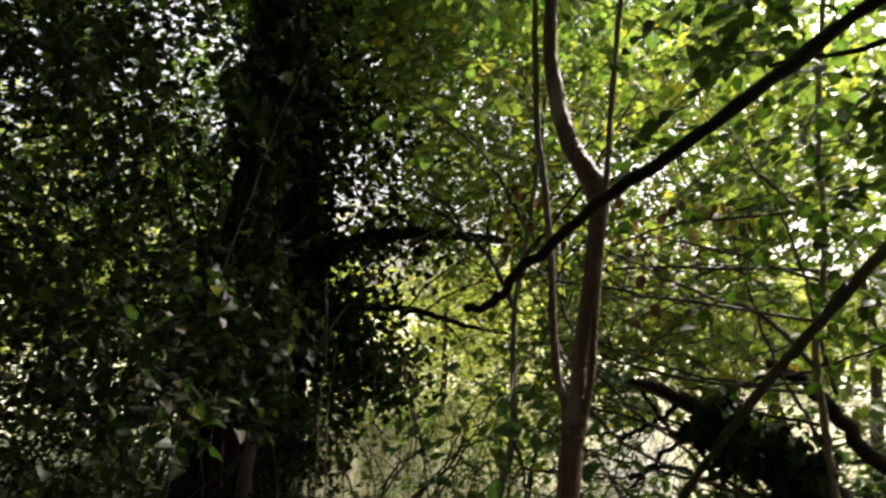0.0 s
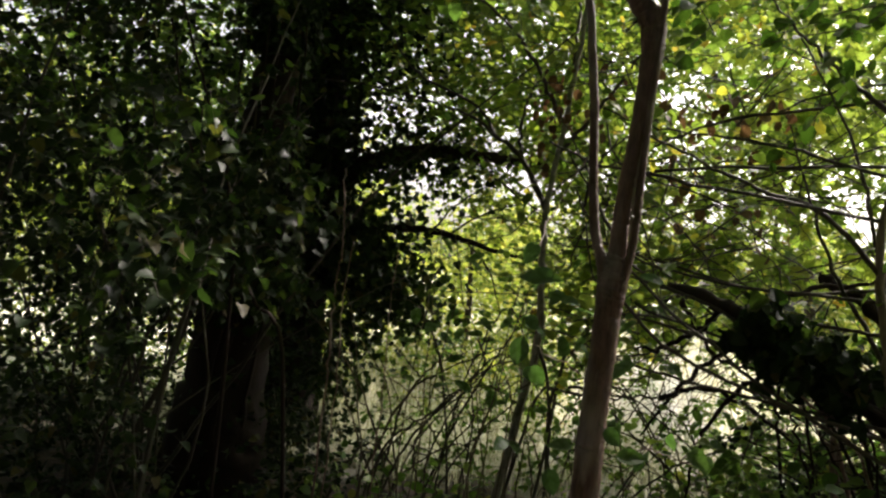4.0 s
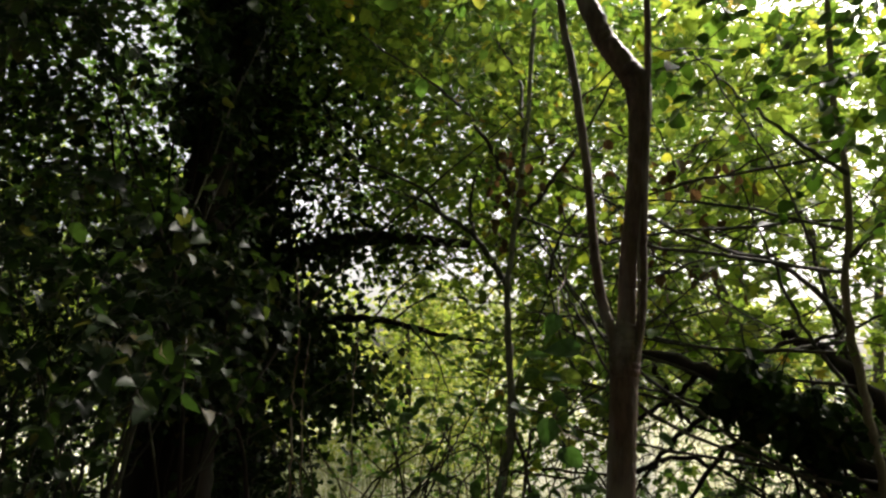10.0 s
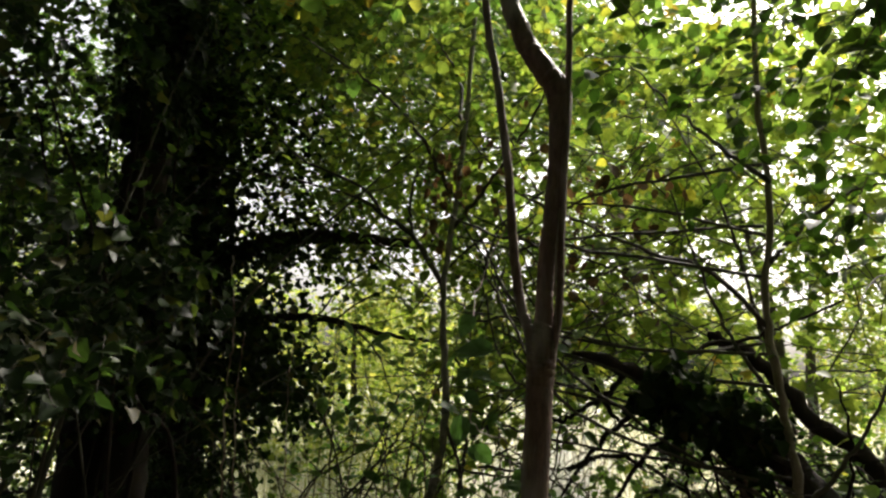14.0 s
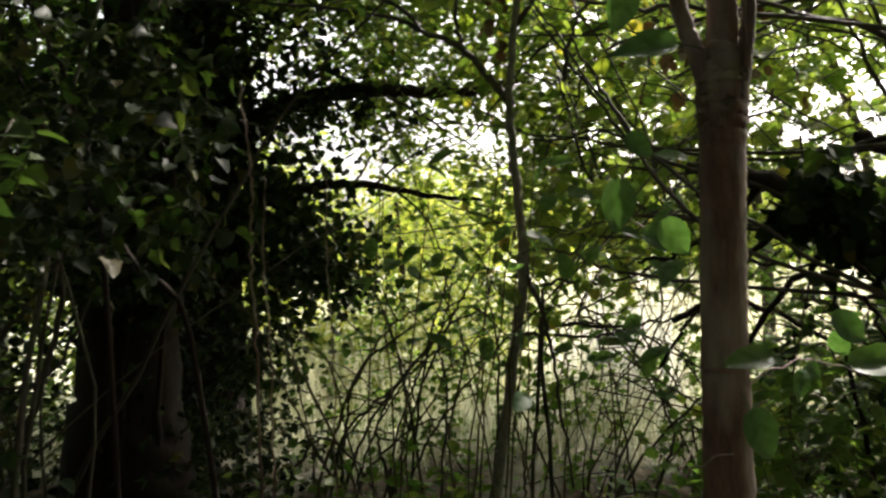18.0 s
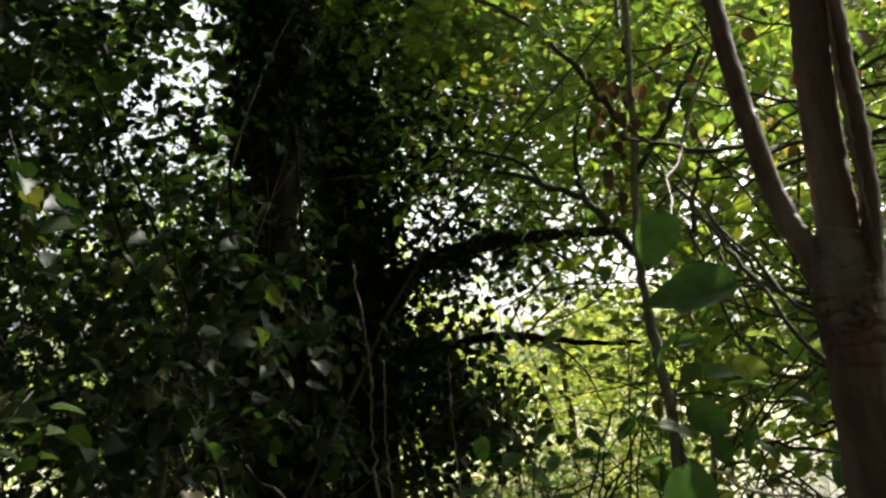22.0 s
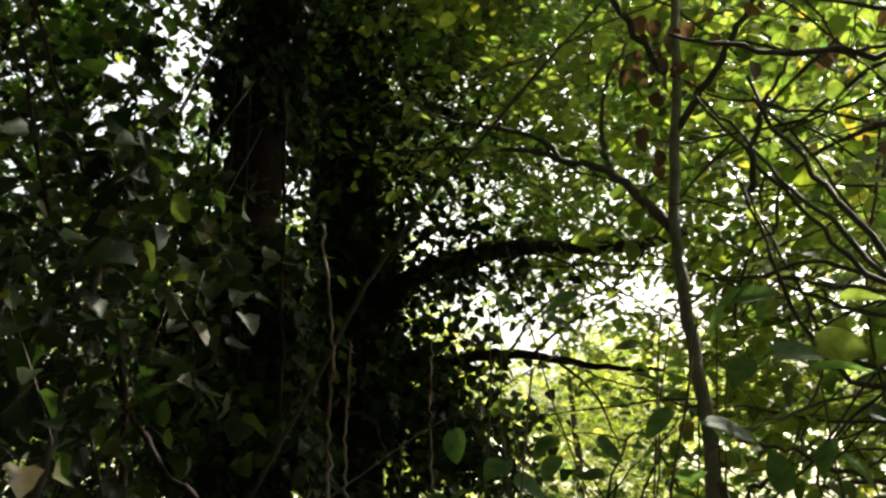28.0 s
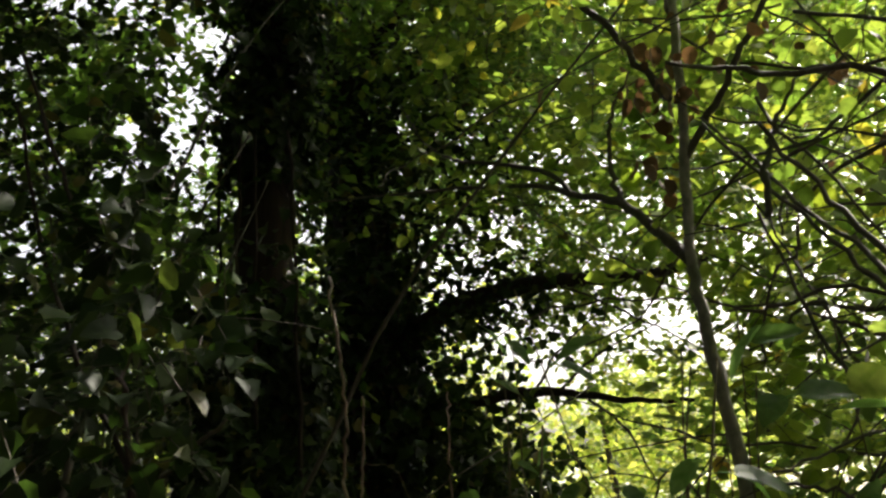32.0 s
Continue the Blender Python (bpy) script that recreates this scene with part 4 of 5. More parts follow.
# ---- thicket to the right: leaning stems and an ivy-heaped fallen trunk ----
def build_right_side():
    g = np.random.default_rng(26)
    tree = thing("leaning_tree", (2.0, 3.95, 0.0), "thin pale-barked tree leaning in a tangle of branches", "tree")
    part("trunk", local(tube([(2.02, 3.95, -0.1), (1.96, 3.95, 0.8), (1.92, 3.95, 1.25), (1.88, 3.95, 1.5), (1.82, 3.95, 1.82), (1.77, 3.95, 2.18), (1.80, 3.95, 2.6), (1.75, 4.0, 3.3), (1.8, 4.1, 4.6)], 0.026, 0.012, 10, 50, 0.07, 0.004, 12), tree), VINE_BARK, tree, "pale peeling trunk", True)
    lines = [[(1.8, 3.95, 2.0), (1.54, 3.92, 2.24), (1.21, 3.9, 2.34), (0.92, 3.9, 2.45), (0.6, 3.95, 2.6)], [(2.2, 4.9, 1.85), (2.05, 4.9, 2.29), (1.94, 4.9, 2.67), (1.76, 4.9, 3.03), (1.47, 4.9, 3.5)], [(1.78, 3.95, 2.3), (2.05, 3.9, 2.6), (2.4, 3.9, 2.75)], [(1.8, 3.95, 2.7), (1.5, 4.1, 3.0), (1.2, 4.3, 3.4)], [(1.9, 3.95, 1.55), (1.6, 4.1, 2.1), (1.4, 4.2, 2.7)], [(1.92, 3.95, 1.2), (2.2, 3.9, 1.6), (2.5, 3.9, 2.3)], [(0.31, 3.7, 2.42), (0.43, 3.7, 2.37), (0.56, 3.7, 2.33), (0.95, 3.75, 2.3), (1.78, 3.95, 2.25)], [(0.37, 4.4, 2.58), (0.5, 4.27, 2.34), (0.61, 4.13, 2.12), (0.8, 4.0, 1.85), (1.3, 3.95, 1.5), (1.9, 3.95, 1.2)], [(0.49, 5.0, 2.54), (0.57, 4.9, 2.27), (0.64, 4.8, 2.05), (0.71, 4.7, 1.82), (0.9, 4.6, 1.72), (1.4, 4.3, 1.6), (1.87, 3.97, 1.5)], [(0.46, 4.8, 1.95), (0.59, 4.8, 2.07), (0.72, 4.8, 2.04), (0.89, 4.8, 2.0), (1.4, 4.4, 1.9), (1.8, 3.98, 1.95)], [(0.43, 4.8, 1.88), (0.46, 4.8, 2.03), (0.52, 4.8, 2.19), (0.59, 4.8, 2.24), (0.7, 4.8, 2.45), (1.2, 4.4, 2.5), (1.79, 4.0, 2.5)], [(0.5, 4.6, 2.48), (0.65, 4.6, 2.5), (0.8, 4.6, 2.6), (1.2, 4.4, 2.75), (1.78, 4.0, 2.8)]]
    lines += [[(0.37, 4.2, 2.48), (0.49, 4.2, 2.29), (0.62, 4.2, 2.11), (0.76, 4.2, 1.93), (1.2, 4.1, 1.75), (1.9, 3.96, 1.4)], [(0.47, 4.3, 2.24), (0.52, 4.3, 2.03), (0.58, 4.3, 1.84), (0.66, 4.3, 1.72), (0.74, 4.3, 1.69), (1.2, 4.2, 1.62), (1.9, 3.96, 1.42)], [(0.35, 4.4, 2.01), (0.48, 4.4, 2.01), (0.64, 4.4, 2.04), (0.80, 4.4, 1.98), (1.2, 4.2, 1.9), (1.81, 3.96, 1.9)], [(0.61, 4.2, 2.55), (0.55, 4.2, 2.45), (0.51, 4.2, 2.35), (0.48, 4.2, 2.20)], [(0.39, 4.3, 1.57), (0.52, 4.3, 1.53), (0.71, 4.3, 1.47), (1.2, 4.2, 1.4), (1.9, 3.96, 1.35)], [(0.55, 4.4, 1.98), (0.64, 4.4, 1.94), (0.79, 4.4, 1.88), (1.3, 4.2, 1.8), (1.83, 3.96, 1.75)], [(0.51, 4.5, 2.77), (0.75, 4.5, 2.70), (0.92, 4.5, 2.68), (1.3, 4.2, 2.6), (1.79, 3.97, 2.45)], [(0.45, 3.6, 2.21), (0.53, 3.6, 2.06), (0.61, 3.6, 1.92), (0.74, 3.62, 1.72), (1.1, 3.8, 1.5), (1.9, 3.95, 1.3)]]
    for k, l in enumerate(lines):
        part("branch", local(tube(l if k < 6 else l[::-1], 0.014 if k < 6 else 0.009, 0.004, 7, 24, 0.08, 0.005, 160 + k), tree), BARK_GREY, tree, "", True)
    c = np.concatenate([clumped(g, 215, ((1.0, 5.2, 2.0), (4.4, 7.4, 3.3)), 40, 0.26), clumped(g, 430, ((1.1, 5.0, 3.3), (4.8, 7.6, 4.7)), 50, 0.3), clumped(g, 70, ((0.7, 5.8, 1.3), (2.0, 8.0, 2.6)), 14, 0.2)])
    lv, tw = sprays(g, c, np.tile([[0.0, -0.2, -0.1]], (len(c), 1)), 7, 0.38, 0.115, LOBED_SHAPE, 0.9)
    part("foliage", local(lv, tree), MAPLE, tree, "light green lobed leaves, some turning yellow", kind="stuff")
    h = np.random.default_rng(66)
    near = c[(c[:, 2] < 3.6) & (c[:, 1] < 6.6)]
    p = near[h.integers(0, len(near), 240)] + h.normal(0, 0.16, (240, 3)) + [0.15, 0.4, 0.1]
    single_leaves(tree, LOBED_MESH, p, h.normal(0, 0.6, (240, 3)) + [0.0, -0.2, -0.4], h.normal(0, 0.4, (240, 3)) + [0, -0.4, 0.7], 0.105 * h.uniform(0.6, 1.2, 240))
    part("fine_twig_tangle", local(tw, tree), BARK_GREY, tree, "", kind="stuff")
    m = 70
    p = np.stack([g.uniform(0.9, 1.6, m), g.uniform(4.4, 5.2, m), g.uniform(2.1, 3.0, m)], -1)
    for k in range(150):
        a = np.array([g.uniform(0.45, 3.2), g.uniform(4.3, 6.8), g.uniform(0.9, 3.2)])
        d = unit(g.normal(0, 1, 3) * [1, 0.5, 0.8]) * g.uniform(0.6, 1.5)
        part("thin_branch", local(tube([a, a + d * 0.5 + g.normal(0, 0.06, 3), a + d + [0, 0, -0.08]], g.uniform(0.003, 0.007), 0.002, 5, 12, 0.08, 0.008, 400 + k), tree), BARK_GREY, tree, "", True)
    for k in range(64):
        a = np.array([g.uniform(0.55, 1.7), g.uniform(4.0, 5.2), g.uniform(1.7, 3.2)])
        d = unit(np.array([g.choice([-1, 1]), g.normal(0, 0.3), g.normal(-0.2, 0.8)])) * g.uniform(0.7, 1.5)
        bow = g.normal(0, 0.09, 3)
        part("thin_branch", local(tube([a, a + d * 0.33 + bow, a + d * 0.7 + bow * 1.3 + g.normal(0, 0.04, 3), a + d], g.uniform(0.0035, 0.0065), 0.0018, 5, 18, 0.08, 0.006, 1500 + k), tree), BARK_GREY, tree, "", True)
    part("withered_leaves", local(leaves(OVAL_SHAPE, p, g.normal(0, 0.4, (m, 3)) + [0, 0, -1], g.normal(0, 1, (m, 3)), 0.07 * g.uniform(0.6, 1.3, m)), tree), DEAD_LEAF, tree, "hanging brown withered leaves", kind="stuff")
    log = thing("fallen_trunk", (1.9, 4.15, 0.0), "leaning dead trunk heaped with dark ivy", "fallen trunk")
    ln = [(0.93, 4.2, 1.86), (1.15, 4.15, 1.81), (1.43, 4.12, 1.68), (1.79, 4.1, 1.50), (2.15, 4.1, 1.15), (2.7, 4.1, 0.4), (2.95, 4.1, -0.1)]
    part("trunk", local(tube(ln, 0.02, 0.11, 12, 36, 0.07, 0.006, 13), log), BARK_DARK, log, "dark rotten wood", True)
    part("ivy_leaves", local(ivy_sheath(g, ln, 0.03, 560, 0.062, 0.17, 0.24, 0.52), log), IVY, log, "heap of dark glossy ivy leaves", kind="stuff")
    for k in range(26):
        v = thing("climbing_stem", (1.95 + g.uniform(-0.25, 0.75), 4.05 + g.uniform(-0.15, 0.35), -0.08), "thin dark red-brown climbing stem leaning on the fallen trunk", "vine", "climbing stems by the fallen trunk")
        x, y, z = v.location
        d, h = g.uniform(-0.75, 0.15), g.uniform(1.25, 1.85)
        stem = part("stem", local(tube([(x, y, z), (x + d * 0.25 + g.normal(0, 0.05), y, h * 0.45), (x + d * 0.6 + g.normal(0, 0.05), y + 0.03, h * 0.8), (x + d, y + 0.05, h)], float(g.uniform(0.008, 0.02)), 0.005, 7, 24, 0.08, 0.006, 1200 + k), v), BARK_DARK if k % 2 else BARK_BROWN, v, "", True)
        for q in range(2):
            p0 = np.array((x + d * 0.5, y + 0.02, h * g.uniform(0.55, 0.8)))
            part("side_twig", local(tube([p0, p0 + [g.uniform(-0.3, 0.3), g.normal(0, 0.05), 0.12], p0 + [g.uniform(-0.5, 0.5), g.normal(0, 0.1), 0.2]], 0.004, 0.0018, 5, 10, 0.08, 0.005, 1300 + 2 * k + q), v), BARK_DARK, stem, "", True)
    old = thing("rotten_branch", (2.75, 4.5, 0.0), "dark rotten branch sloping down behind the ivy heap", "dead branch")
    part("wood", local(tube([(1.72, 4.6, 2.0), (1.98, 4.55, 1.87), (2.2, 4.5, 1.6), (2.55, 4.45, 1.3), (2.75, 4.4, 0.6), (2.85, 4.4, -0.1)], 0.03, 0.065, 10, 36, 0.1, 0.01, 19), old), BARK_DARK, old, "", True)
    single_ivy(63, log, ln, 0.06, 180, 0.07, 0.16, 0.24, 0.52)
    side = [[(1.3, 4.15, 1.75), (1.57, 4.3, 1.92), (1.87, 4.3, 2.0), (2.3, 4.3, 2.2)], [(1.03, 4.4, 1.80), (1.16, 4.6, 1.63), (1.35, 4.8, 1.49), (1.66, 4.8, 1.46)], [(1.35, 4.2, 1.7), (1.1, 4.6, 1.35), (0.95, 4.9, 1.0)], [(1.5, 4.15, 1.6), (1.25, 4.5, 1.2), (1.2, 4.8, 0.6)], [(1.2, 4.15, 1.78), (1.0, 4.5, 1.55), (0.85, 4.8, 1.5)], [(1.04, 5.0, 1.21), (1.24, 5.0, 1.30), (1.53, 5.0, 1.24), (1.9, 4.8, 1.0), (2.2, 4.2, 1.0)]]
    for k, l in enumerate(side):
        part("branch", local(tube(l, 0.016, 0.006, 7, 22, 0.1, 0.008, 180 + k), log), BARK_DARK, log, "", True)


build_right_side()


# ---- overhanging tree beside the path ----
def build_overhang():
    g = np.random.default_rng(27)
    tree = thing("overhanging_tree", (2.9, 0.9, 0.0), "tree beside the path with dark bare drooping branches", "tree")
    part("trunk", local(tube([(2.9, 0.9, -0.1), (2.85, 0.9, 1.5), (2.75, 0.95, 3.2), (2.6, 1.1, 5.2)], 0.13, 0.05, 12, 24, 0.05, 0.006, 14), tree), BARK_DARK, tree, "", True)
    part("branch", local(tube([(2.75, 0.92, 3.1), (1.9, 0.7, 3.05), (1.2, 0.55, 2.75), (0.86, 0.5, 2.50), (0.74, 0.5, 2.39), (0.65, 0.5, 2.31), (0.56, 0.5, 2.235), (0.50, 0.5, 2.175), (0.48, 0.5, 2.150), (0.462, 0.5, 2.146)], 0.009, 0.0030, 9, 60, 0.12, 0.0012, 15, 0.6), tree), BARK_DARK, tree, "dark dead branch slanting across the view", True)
    slant = part("branch", local(tube([(2.78, 0.92, 2.9), (1.9, 0.78, 2.85), (1.3, 0.66, 2.66), (0.95, 0.58, 2.42), (0.83, 0.56, 2.29), (0.765, 0.55, 2.205), (0.712, 0.55, 2.135), (0.686, 0.55, 2.098), (0.660, 0.55, 2.058), (0.640, 0.55, 2.023), (0.620, 0.55, 1.989), (0.603, 0.55, 1.955), (0.587, 0.55, 1.921)], 0, 0, 10, 110, 0.1, 0.0006, 16, radii=[0.02, 0.014, 0.010, 0.007, 0.0053, 0.0043, 0.0039, 0.0036, 0.0033, 0.003, 0.0026, 0.0022, 0.001]), tree), TWIG_LIGHT, tree, "thin brown branch slanting down", True)
    part("side_twig", local(tube([(0.613, 0.555, 1.973), (0.585, 0.562, 1.965), (0.553, 0.57, 1.956), (0.50, 0.575, 1.941), (0.45, 0.58, 1.932)], 0.0012, 0.0006, 6, 24, 0.1, 0.0004, 18), tree), VINE_BARK, slant, "pale thin twig", True)
    c = np.concatenate([clumped(g, 230, ((0.95, 1.7, 2.55), (2.4, 2.8, 3.3)), 30, 0.14), clumped(g, 42, ((1.55, 2.2, 2.05), (2.1, 2.8, 2.75)), 12, 0.10)])
    lv, tw = sprays(g, c, np.tile([[-0.6, 0.2, -0.2]], (len(c), 1)), 8, 0.28, 0.05, OVAL_SHAPE, 0.7)
    part("foliage", local(lv, tree), DARK_LEAF, tree, "small dark pointed leaves", kind="stuff")
    part("fine_twig_tangle", local(tw, tree), BARK_GREY, tree, "", kind="stuff")
    part("limb", local(tube([(2.72, 0.97, 3.4), (2.2, 1.6, 3.2), (1.6, 2.1, 3.05), (1.1, 2.3, 2.95)], 0.025, 0.006, 8, 20, 0.08, 0.006, 17), tree), BARK_DARK, tree, "", True)
    # Unseen leaf roof over the path, added to hold back sun and sky.
    c = clumped(g, 7600, ((-1.0, -4.5, 5.0), (5.8, 4.5, 6.8)), 170, 0.45)
    lv, tw = sprays(g, c, np.tile([[0.0, 0.0, -0.1]], (len(c), 1)), 9, 0.5, 0.11, KITE_SHAPE, 0.9)
    part("crown", local(lv, tree), HAZEL, tree, "leafy crown overhead, unseen parts added for shade", kind="stuff")


build_overhang()


# ---- undergrowth ----
def build_undergrowth():
    g = np.random.default_rng(28)
    br = thing("bramble_thicket", (0.3, 6.6, 0.0), "tangle of arching bramble and thin bare stems", "undergrowth")
    for k in range(64):
        x, y = g.uniform(-1.0, 4.4), g.uniform(5.0, 8.8)
        a, h, r = g.uniform(0, 6.28), g.uniform(0.5, 1.7), g.uniform(0.5, 2.2)
        dx, dy = math.cos(a) * r, math.sin(a) * r * 0.5
        pts = [(x, y, -0.08), (x + dx * 0.25 + g.normal(0, 0.05), y + dy * 0.2, h * 0.62), (x + dx * 0.6, y + dy * 0.6, h), (x + dx, y + dy, h * g.uniform(0.55, 1.05))]
        part("stem", local(tube(pts, g.uniform(0.004, 0.011), 0.002, 5, 14, 0.06, 0.01, 300 + k), br), TWIG_LIGHT, br, "", True)
    c = np.concatenate([clumped(g, 170, ((-1.2, 6.2, 0.0), (0.6, 9.2, 1.2)), 30, 0.2), clumped(g, 60, ((0.7, 6.2, 0.0), (1.8, 9.2, 1.2)), 14, 0.16), clumped(g, 560, ((1.9, 5.4, 0.0), (4.6, 8.2, 1.5)), 60, 0.2), clumped(g, 700, ((-0.9, 3.0, -0.05), (3.5, 5.4, 0.3)), 70, 0.16), clumped(g, 300, ((1.2, 3.8, 0.2), (2.8, 5.2, 1.3)), 26, 0.15), clumped(g, 420, ((1.7, 4.3, 0.1), (3.4, 5.4, 1.35)), 34, 0.16), clumped(g, 340, ((1.25, 4.9, 0.1), (3.0, 6.4, 1.2)), 36, 0.16), clumped(g, 210, ((-0.1, 6.6, 0.5), (1.05, 8.4, 1.9)), 34, 0.18), clumped(g, 380, ((-6.2, 6.9, 0.0), (-2.7, 8.8, 1.3)), 40, 0.2), clumped(g, 500, ((-1.2, 5.2, -0.05), (4.0, 8.2, 0.35)), 60, 0.2)])
    lv, tw = sprays(g, c, np.tile([[0.0, -0.1, 0.3]], (len(c), 1)), 5, 0.30, 0.07, OVAL_SHAPE, 0.9)
    part("leaves", local(lv, br), HAZEL, br, "", kind="stuff")
    part("fine_twig_tangle", local(tw, br), TWIG_LIGHT, br, "", kind="stuff")
    c = np.concatenate([clumped(g, 1500, ((-4.0, 2.8, -0.05), (-1.0, 7.2, 0.35)), 110, 0.16), clumped(g, 230, ((1.6, 4.1, 0.2), (3.2, 5.0, 1.4)), 26, 0.15)])
    lv, tw = sprays(g, c, np.tile([[0.0, -0.1, 0.3]], (len(c), 1)), 6, 0.24, 0.055, IVY_SHAPE, 0.9)
    part("ground_ivy", local(lv, br), IVY, br, "dark ivy creeping over the ground", kind="stuff")
    fixed = [[(-0.84, 6.2, -0.1), (-0.65, 6.2, 0.44), (-0.38, 6.2, 0.80), (-0.12, 6.2, 1.09), (0.1, 6.2, 1.2)], [(-1.22, 6.0, -0.1), (-0.93, 6.0, 0.42), (-0.65, 6.0, 0.24), (-0.5, 6.0, -0.1)], [(-0.55, 6.5, -0.1), (-0.34, 6.5, 0.60), (-0.10, 6.5, 1.13), (0.1, 6.5, 1.5)], [(-0.9, 6.5, -0.1), (-0.78, 6.5, 0.69), (-0.46, 6.5, 1.01), (0.01, 6.5, 1.26)], [(0.1, 5.4, -0.1), (0.3, 5.5, 1.0), (0.46, 5.5, 1.10), (0.75, 5.5, 1.09), (0.96, 5.5, 1.11), (1.3, 5.3, 0.9)], [(0.35, 5.4, -0.1), (0.45, 5.5, 1.2), (0.52, 5.5, 1.39), (0.76, 5.5, 1.37), (1.0, 5.5, 1.44), (1.19, 5.5, 1.56)], [(0.5, 5.0, -0.1), (0.42, 5.0, 1.1), (0.53, 5.0, 1.20), (0.80, 5.0, 1.19), (1.01, 5.0, 1.22), (1.2, 5.0, 1.27)]]
    for k, l in enumerate(fixed):
        part("bramble_stem", local(tube(l, 0.012, 0.005, 7, 28, 0.08, 0.006, 700 + k), br), BARK_GREY, br, "dark arching stem", True)
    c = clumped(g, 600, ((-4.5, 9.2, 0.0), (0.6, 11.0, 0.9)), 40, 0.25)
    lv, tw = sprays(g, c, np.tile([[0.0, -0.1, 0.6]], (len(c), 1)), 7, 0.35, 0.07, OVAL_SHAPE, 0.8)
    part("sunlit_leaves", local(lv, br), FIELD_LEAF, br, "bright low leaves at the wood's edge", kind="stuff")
    gr = thing("tall_grass", (0.5, 11.0, 0.0), "tall dry straw-coloured grass in the sun", "grass", kind="stuff")
    m = 19000
    p = np.stack([g.uniform(-3.2, 10, m), 7.0 + 11 * g.random(m) ** 1.2, np.full(m, -0.12)], -1)
    al = g.normal(0, 0.16, (m, 3)) + [0, 0, 1]
    shape = (np.array([(-0.006, 0, 0), (0.006, 0, 0), (0.004, 0.6, 0.02), (0.0, 1.0, 0.10), (-0.004, 0.6, 0.02)]), np.array([(0, 1, 2), (0, 2, 4), (4, 2, 3)]))
    part("blades", local(leaves(shape, p, al, g.normal(0, 1, (m, 3)), g.uniform(0.6, 1.0, m) * np.clip(p[:, 1] / 9.0, 0.7, 1.5)), gr), STRAW, gr, "", kind="stuff")
    m = 500
    p = np.stack([g.normal(1.4, 0.33, m), g.uniform(8.5, 9.8, m), np.full(m, -0.12)], -1)
    part("pale_stalks", local(leaves(shape, p, g.normal(0, 0.07, (m, 3)) + [0, 0, 1], g.normal(0, 1, (m, 3)), g.uniform(0.9, 1.65, m)), gr), PALE_STALK, gr, "standing stalks coloured near white for sunlight", kind="stuff")


build_undergrowth()


# ---- arching stems that stand out in the undergrowth ----
def build_arching_stems():
    g = np.random.default_rng(41)
    own = [[(-0.72, 5.2, 0.4), (-0.56, 5.2, 0.84), (-0.37, 5.2, 1.16), (-0.14, 5.2, 1.30)], [(-0.65, 5.35, 0.54), (-0.34, 5.35, 0.87), (-0.09, 5.35, 1.17), (-0.03, 5.35, 1.41)], [(-0.56, 5.5, 0.32), (-0.27, 5.5, 0.60), (-0.05, 5.5, 0.66)],
           [(0.69, 5.65, 0.17), (0.74, 5.65, 0.55), (0.81, 5.65, 0.78)], [(0.83, 5.8, 0.19), (1.01, 5.8, 0.58), (1.24, 5.8, 1.04)], [(-0.11, 5.35, 0.27), (-0.07, 5.35, 0.81), (-0.12, 5.35, 1.11)], [(-0.66, 5.5, 0.22), (-0.81, 5.5, 0.47), (-0.93, 5.5, 0.73), (-1.06, 5.5, 0.98)],
           [(-0.43, 5.65, 0.27), (-0.49, 5.65, 0.50), (-0.45, 5.65, 0.69), (-0.25, 5.65, 0.95)], [(-0.84, 5.8, 0.13), (-0.75, 5.8, 0.40), (-0.57, 5.8, 0.63), (-0.34, 5.8, 0.76)], [(0.35, 5.95, 0.08), (0.34, 5.95, 0.35), (0.26, 5.95, 0.69)], [(0.98, 5.2, 0.32), (1.07, 5.2, 0.60), (1.02, 5.2, 0.85)]]
    for k in range(16):
        x, y = g.uniform(-0.9, 2.2), g.uniform(4.9, 6.6)
        a, h, r = g.choice([-1, 1]), g.uniform(0.7, 1.6), g.uniform(0.4, 1.3)
        own.append([(x, y, 0.1), (x + a * r * 0.22, y + g.normal(0, 0.1), h * 0.6), (x + a * r * 0.6, y + g.normal(0, 0.1), h), (x + a * r, y + g.normal(0, 0.1), h * g.uniform(0.75, 1.1))])
    for k, l in enumerate(own):
        foot = (l[0][0] - 0.25 * (l[1][0] - l[0][0]), l[0][1], -0.1)
        st = thing("arching_stem", foot, "dark bare stem arching out of the undergrowth", "bramble", "arching stems in the undergrowth")
        line = [foot] + l
        r0 = float(g.uniform(0.008, 0.014))
        stem = part("stem", local(tube(line, r0, 0.004, 7, 30, 0.08, 0.005, 800 + k), st), BARK_GREY if k % 3 else TWIG_LIGHT, st, "", True)
        c = smooth_line(line, 30)
        for q in range(3):
            i = int(g.integers(10, 28))
            d = unit(g.normal(0, 1, 3) * [1, 0.4, 0.7] + [0, 0, 0.3]) * g.uniform(0.25, 0.6)
            part("side_twig", local(tube([c[i], c[i] + d * 0.5 + g.normal(0, 0.03, 3), c[i] + d + [0, 0, -0.05]], r0 * 0.45, 0.0018, 5, 10, 0.08, 0.005, 900 + 3 * k + q), st), BARK_GREY, stem, "", True)


build_arching_stems()


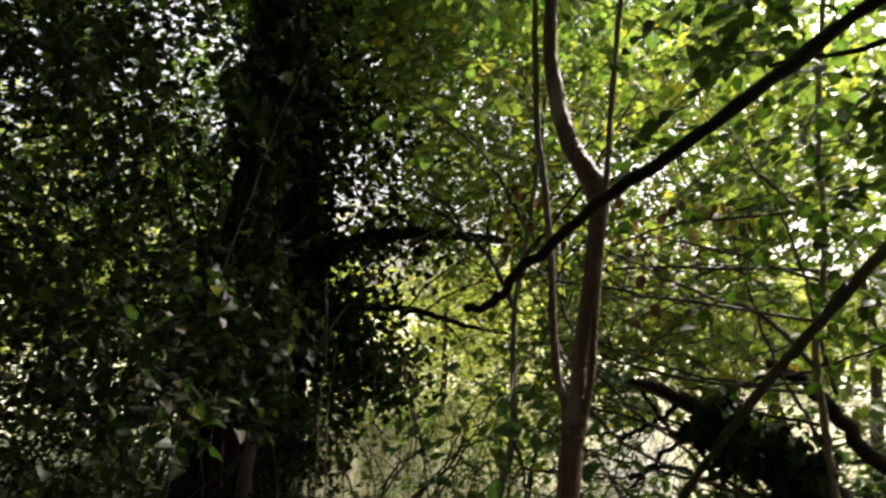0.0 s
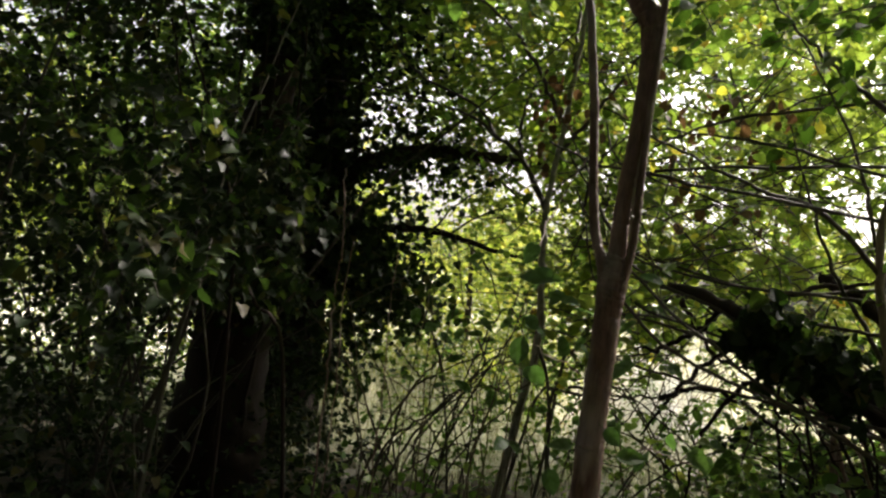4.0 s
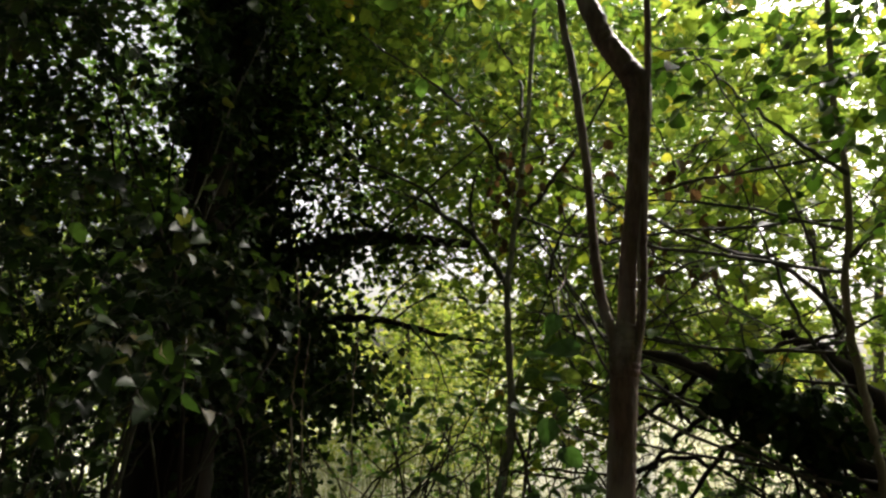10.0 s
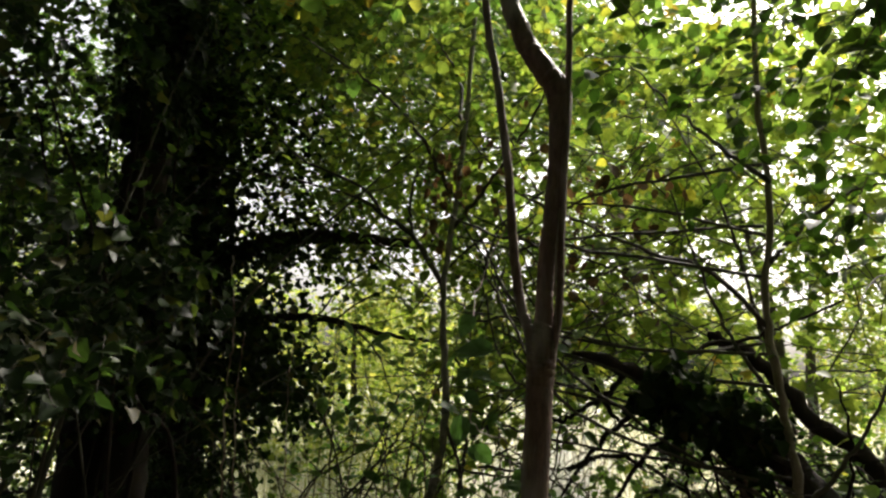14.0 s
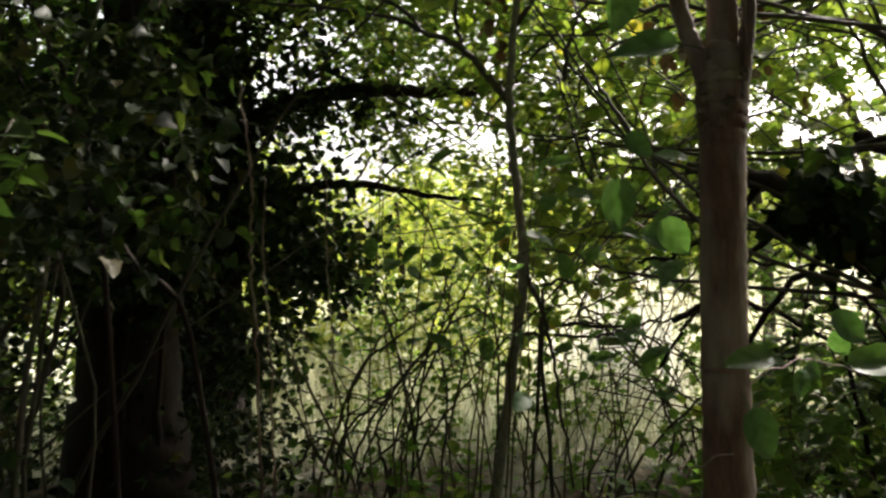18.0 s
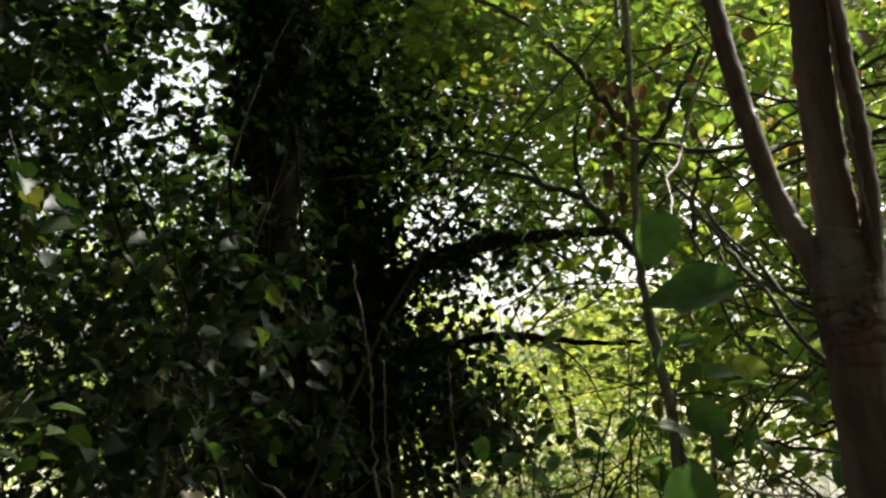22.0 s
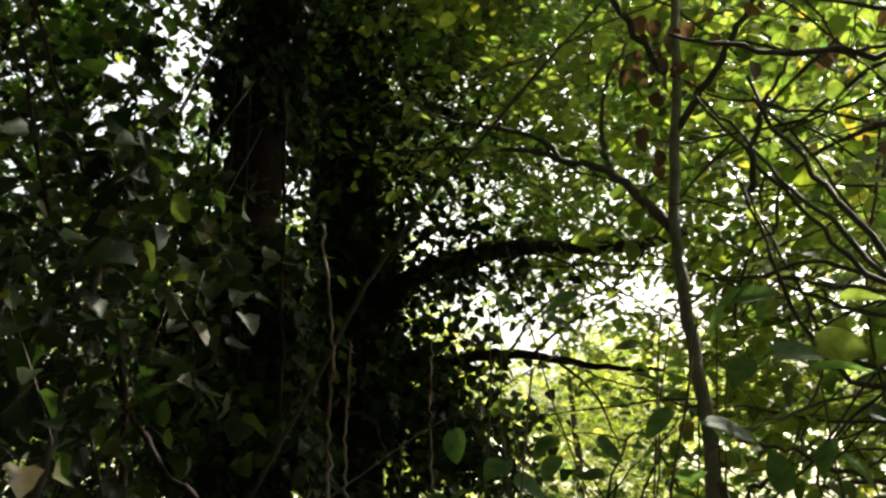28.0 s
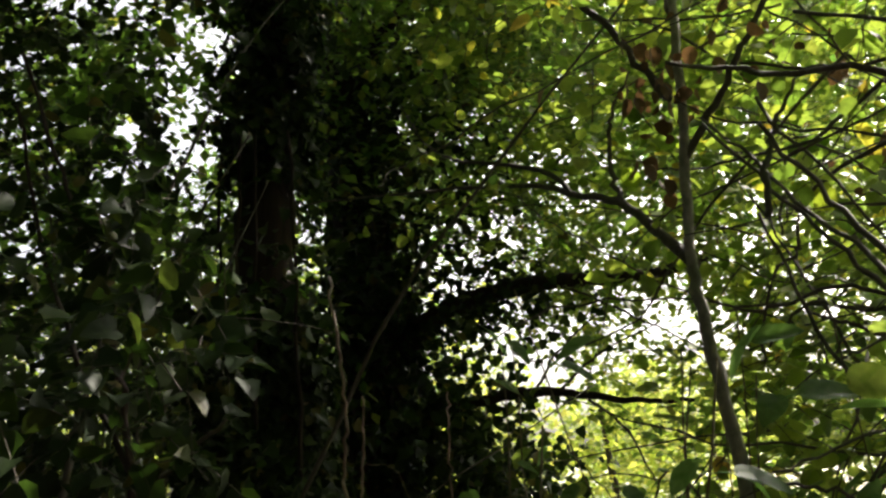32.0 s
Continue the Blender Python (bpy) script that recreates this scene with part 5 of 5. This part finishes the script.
# ---- beyond: sunlit hedge and far trees ----
def build_beyond():
    g = np.random.default_rng(29)

    def far_tree(x, y, h, w, n, mat, label, size=0.13, low=0.15, lean=0.0):
        t = thing("hedge_tree", (x, y, 0.0), label, "tree", "trees of the far hedge")
        part("trunk", local(tube([(x, y, -0.1), (x + lean * 0.12 + g.normal(0, 0.1), y, h * 0.4), (x + lean + g.normal(0, 0.2), y, h * 0.85)], min(0.09, 0.04 + h * 0.008), 0.03, 8, 12, 0.06, 0.01, int(g.integers(1, 900))), t), BARK_GREY, t, "", True)
        k = 26
        cc = g.normal(0, 1, (k, 3))
        cc = unit(cc) * g.uniform(0.3, 1.0, (k, 1)) ** 0.6 * [w, w * 0.8, h * (1 - low) * 0.5] + [x + lean, y, h * (1 + low) * 0.5]
        i = g.integers(0, k, n)
        p = cc[i] + g.normal(0, 1, (n, 3)) * w * 0.22
        p[:, 2] = np.abs(p[:, 2])
        p = opened(p)
        lv, tw = sprays(g, p, unit(p - [x + lean, y, h * 0.4]), 6, 0.4, size, KITE_SHAPE, 0.7)
        part("crown", local(lv, t), mat, t, "", kind="stuff")

    # thin hedge at the wood's edge
    far_tree(-3.4, 8.9, 3.2, 0.9, 420, MAPLE, "light green bush behind the ivy trunks", 0.09, 0.15)
    far_tree(-5.4, 9.4, 2.7, 1.5, 1100, MAPLE, "low light green bush behind the ivy scrub", 0.08, 0.0)
    far_tree(-3.7, 9.8, 7.0, 1.7, 1300, HAZEL, "leafy tree behind the ivy trunks", 0.10, 0.3)
    far_tree(3.4, 10.6, 7.0, 1.7, 1900, HAZEL, "tall leafy tree leaning at the wood's edge", 0.10, 0.50, -2.5)
    far_tree(4.5, 10.2, 6.8, 1.8, 2000, MAPLE, "tall leafy tree leaning at the wood's edge", 0.10, 0.40, -1.5)
    far_tree(-3.4, 10.4, 7.2, 1.5, 1500, HAZEL, "tall leafy tree leaning at the wood's edge", 0.10, 0.48, 1.8)
    far_tree(7.0, 10.2, 5.2, 1.9, 1500, MAPLE, "hedge tree with yellowing leaves in the sun", 0.10)
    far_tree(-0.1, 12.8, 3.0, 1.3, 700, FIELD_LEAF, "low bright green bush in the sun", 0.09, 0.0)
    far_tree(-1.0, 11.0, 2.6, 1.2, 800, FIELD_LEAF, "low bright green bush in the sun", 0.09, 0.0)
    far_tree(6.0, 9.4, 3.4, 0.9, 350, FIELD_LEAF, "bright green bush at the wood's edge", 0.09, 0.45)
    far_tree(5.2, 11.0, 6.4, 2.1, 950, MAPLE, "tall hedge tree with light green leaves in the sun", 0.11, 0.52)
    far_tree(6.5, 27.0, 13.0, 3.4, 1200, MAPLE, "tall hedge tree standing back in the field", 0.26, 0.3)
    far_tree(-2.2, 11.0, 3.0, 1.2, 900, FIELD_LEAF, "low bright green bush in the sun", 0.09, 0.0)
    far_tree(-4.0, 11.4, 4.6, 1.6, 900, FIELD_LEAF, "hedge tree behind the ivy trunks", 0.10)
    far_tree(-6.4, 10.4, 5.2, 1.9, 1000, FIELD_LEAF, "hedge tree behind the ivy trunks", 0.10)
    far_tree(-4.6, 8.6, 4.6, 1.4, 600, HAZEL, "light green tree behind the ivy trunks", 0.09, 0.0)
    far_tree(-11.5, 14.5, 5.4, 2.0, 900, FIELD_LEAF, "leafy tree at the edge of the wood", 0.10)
    # out of view on the right: added to screen side light
    far_tree(7.2, 5.4, 5.6, 1.9, 1800, HAZEL, "unseen leafy tree on the right, added to block skylight", 0.10)
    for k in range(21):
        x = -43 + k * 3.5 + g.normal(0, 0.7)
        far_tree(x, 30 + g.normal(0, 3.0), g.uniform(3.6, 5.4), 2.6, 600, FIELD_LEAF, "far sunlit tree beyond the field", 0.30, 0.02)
    # unseen trees beside and behind the path, added to keep low skylight out
    for x, y in ((-7.6, 2.8), (-8.6, 5.4), (6.6, 2.2)):
        far_tree(x, y, g.uniform(5.4, 6.4), 1.9, 2300, HAZEL, "unseen tree beside the path, added to block skylight", 0.16, 0.0)
    for k in range(9):
        a = 3.3 + k * 0.33
        far_tree(6.5 * math.cos(a), 1.0 + 5.5 * math.sin(a), g.uniform(5.0, 6.5), 1.9, 2300, HAZEL, "unseen tree behind the path, added to block skylight", 0.16)


build_beyond()
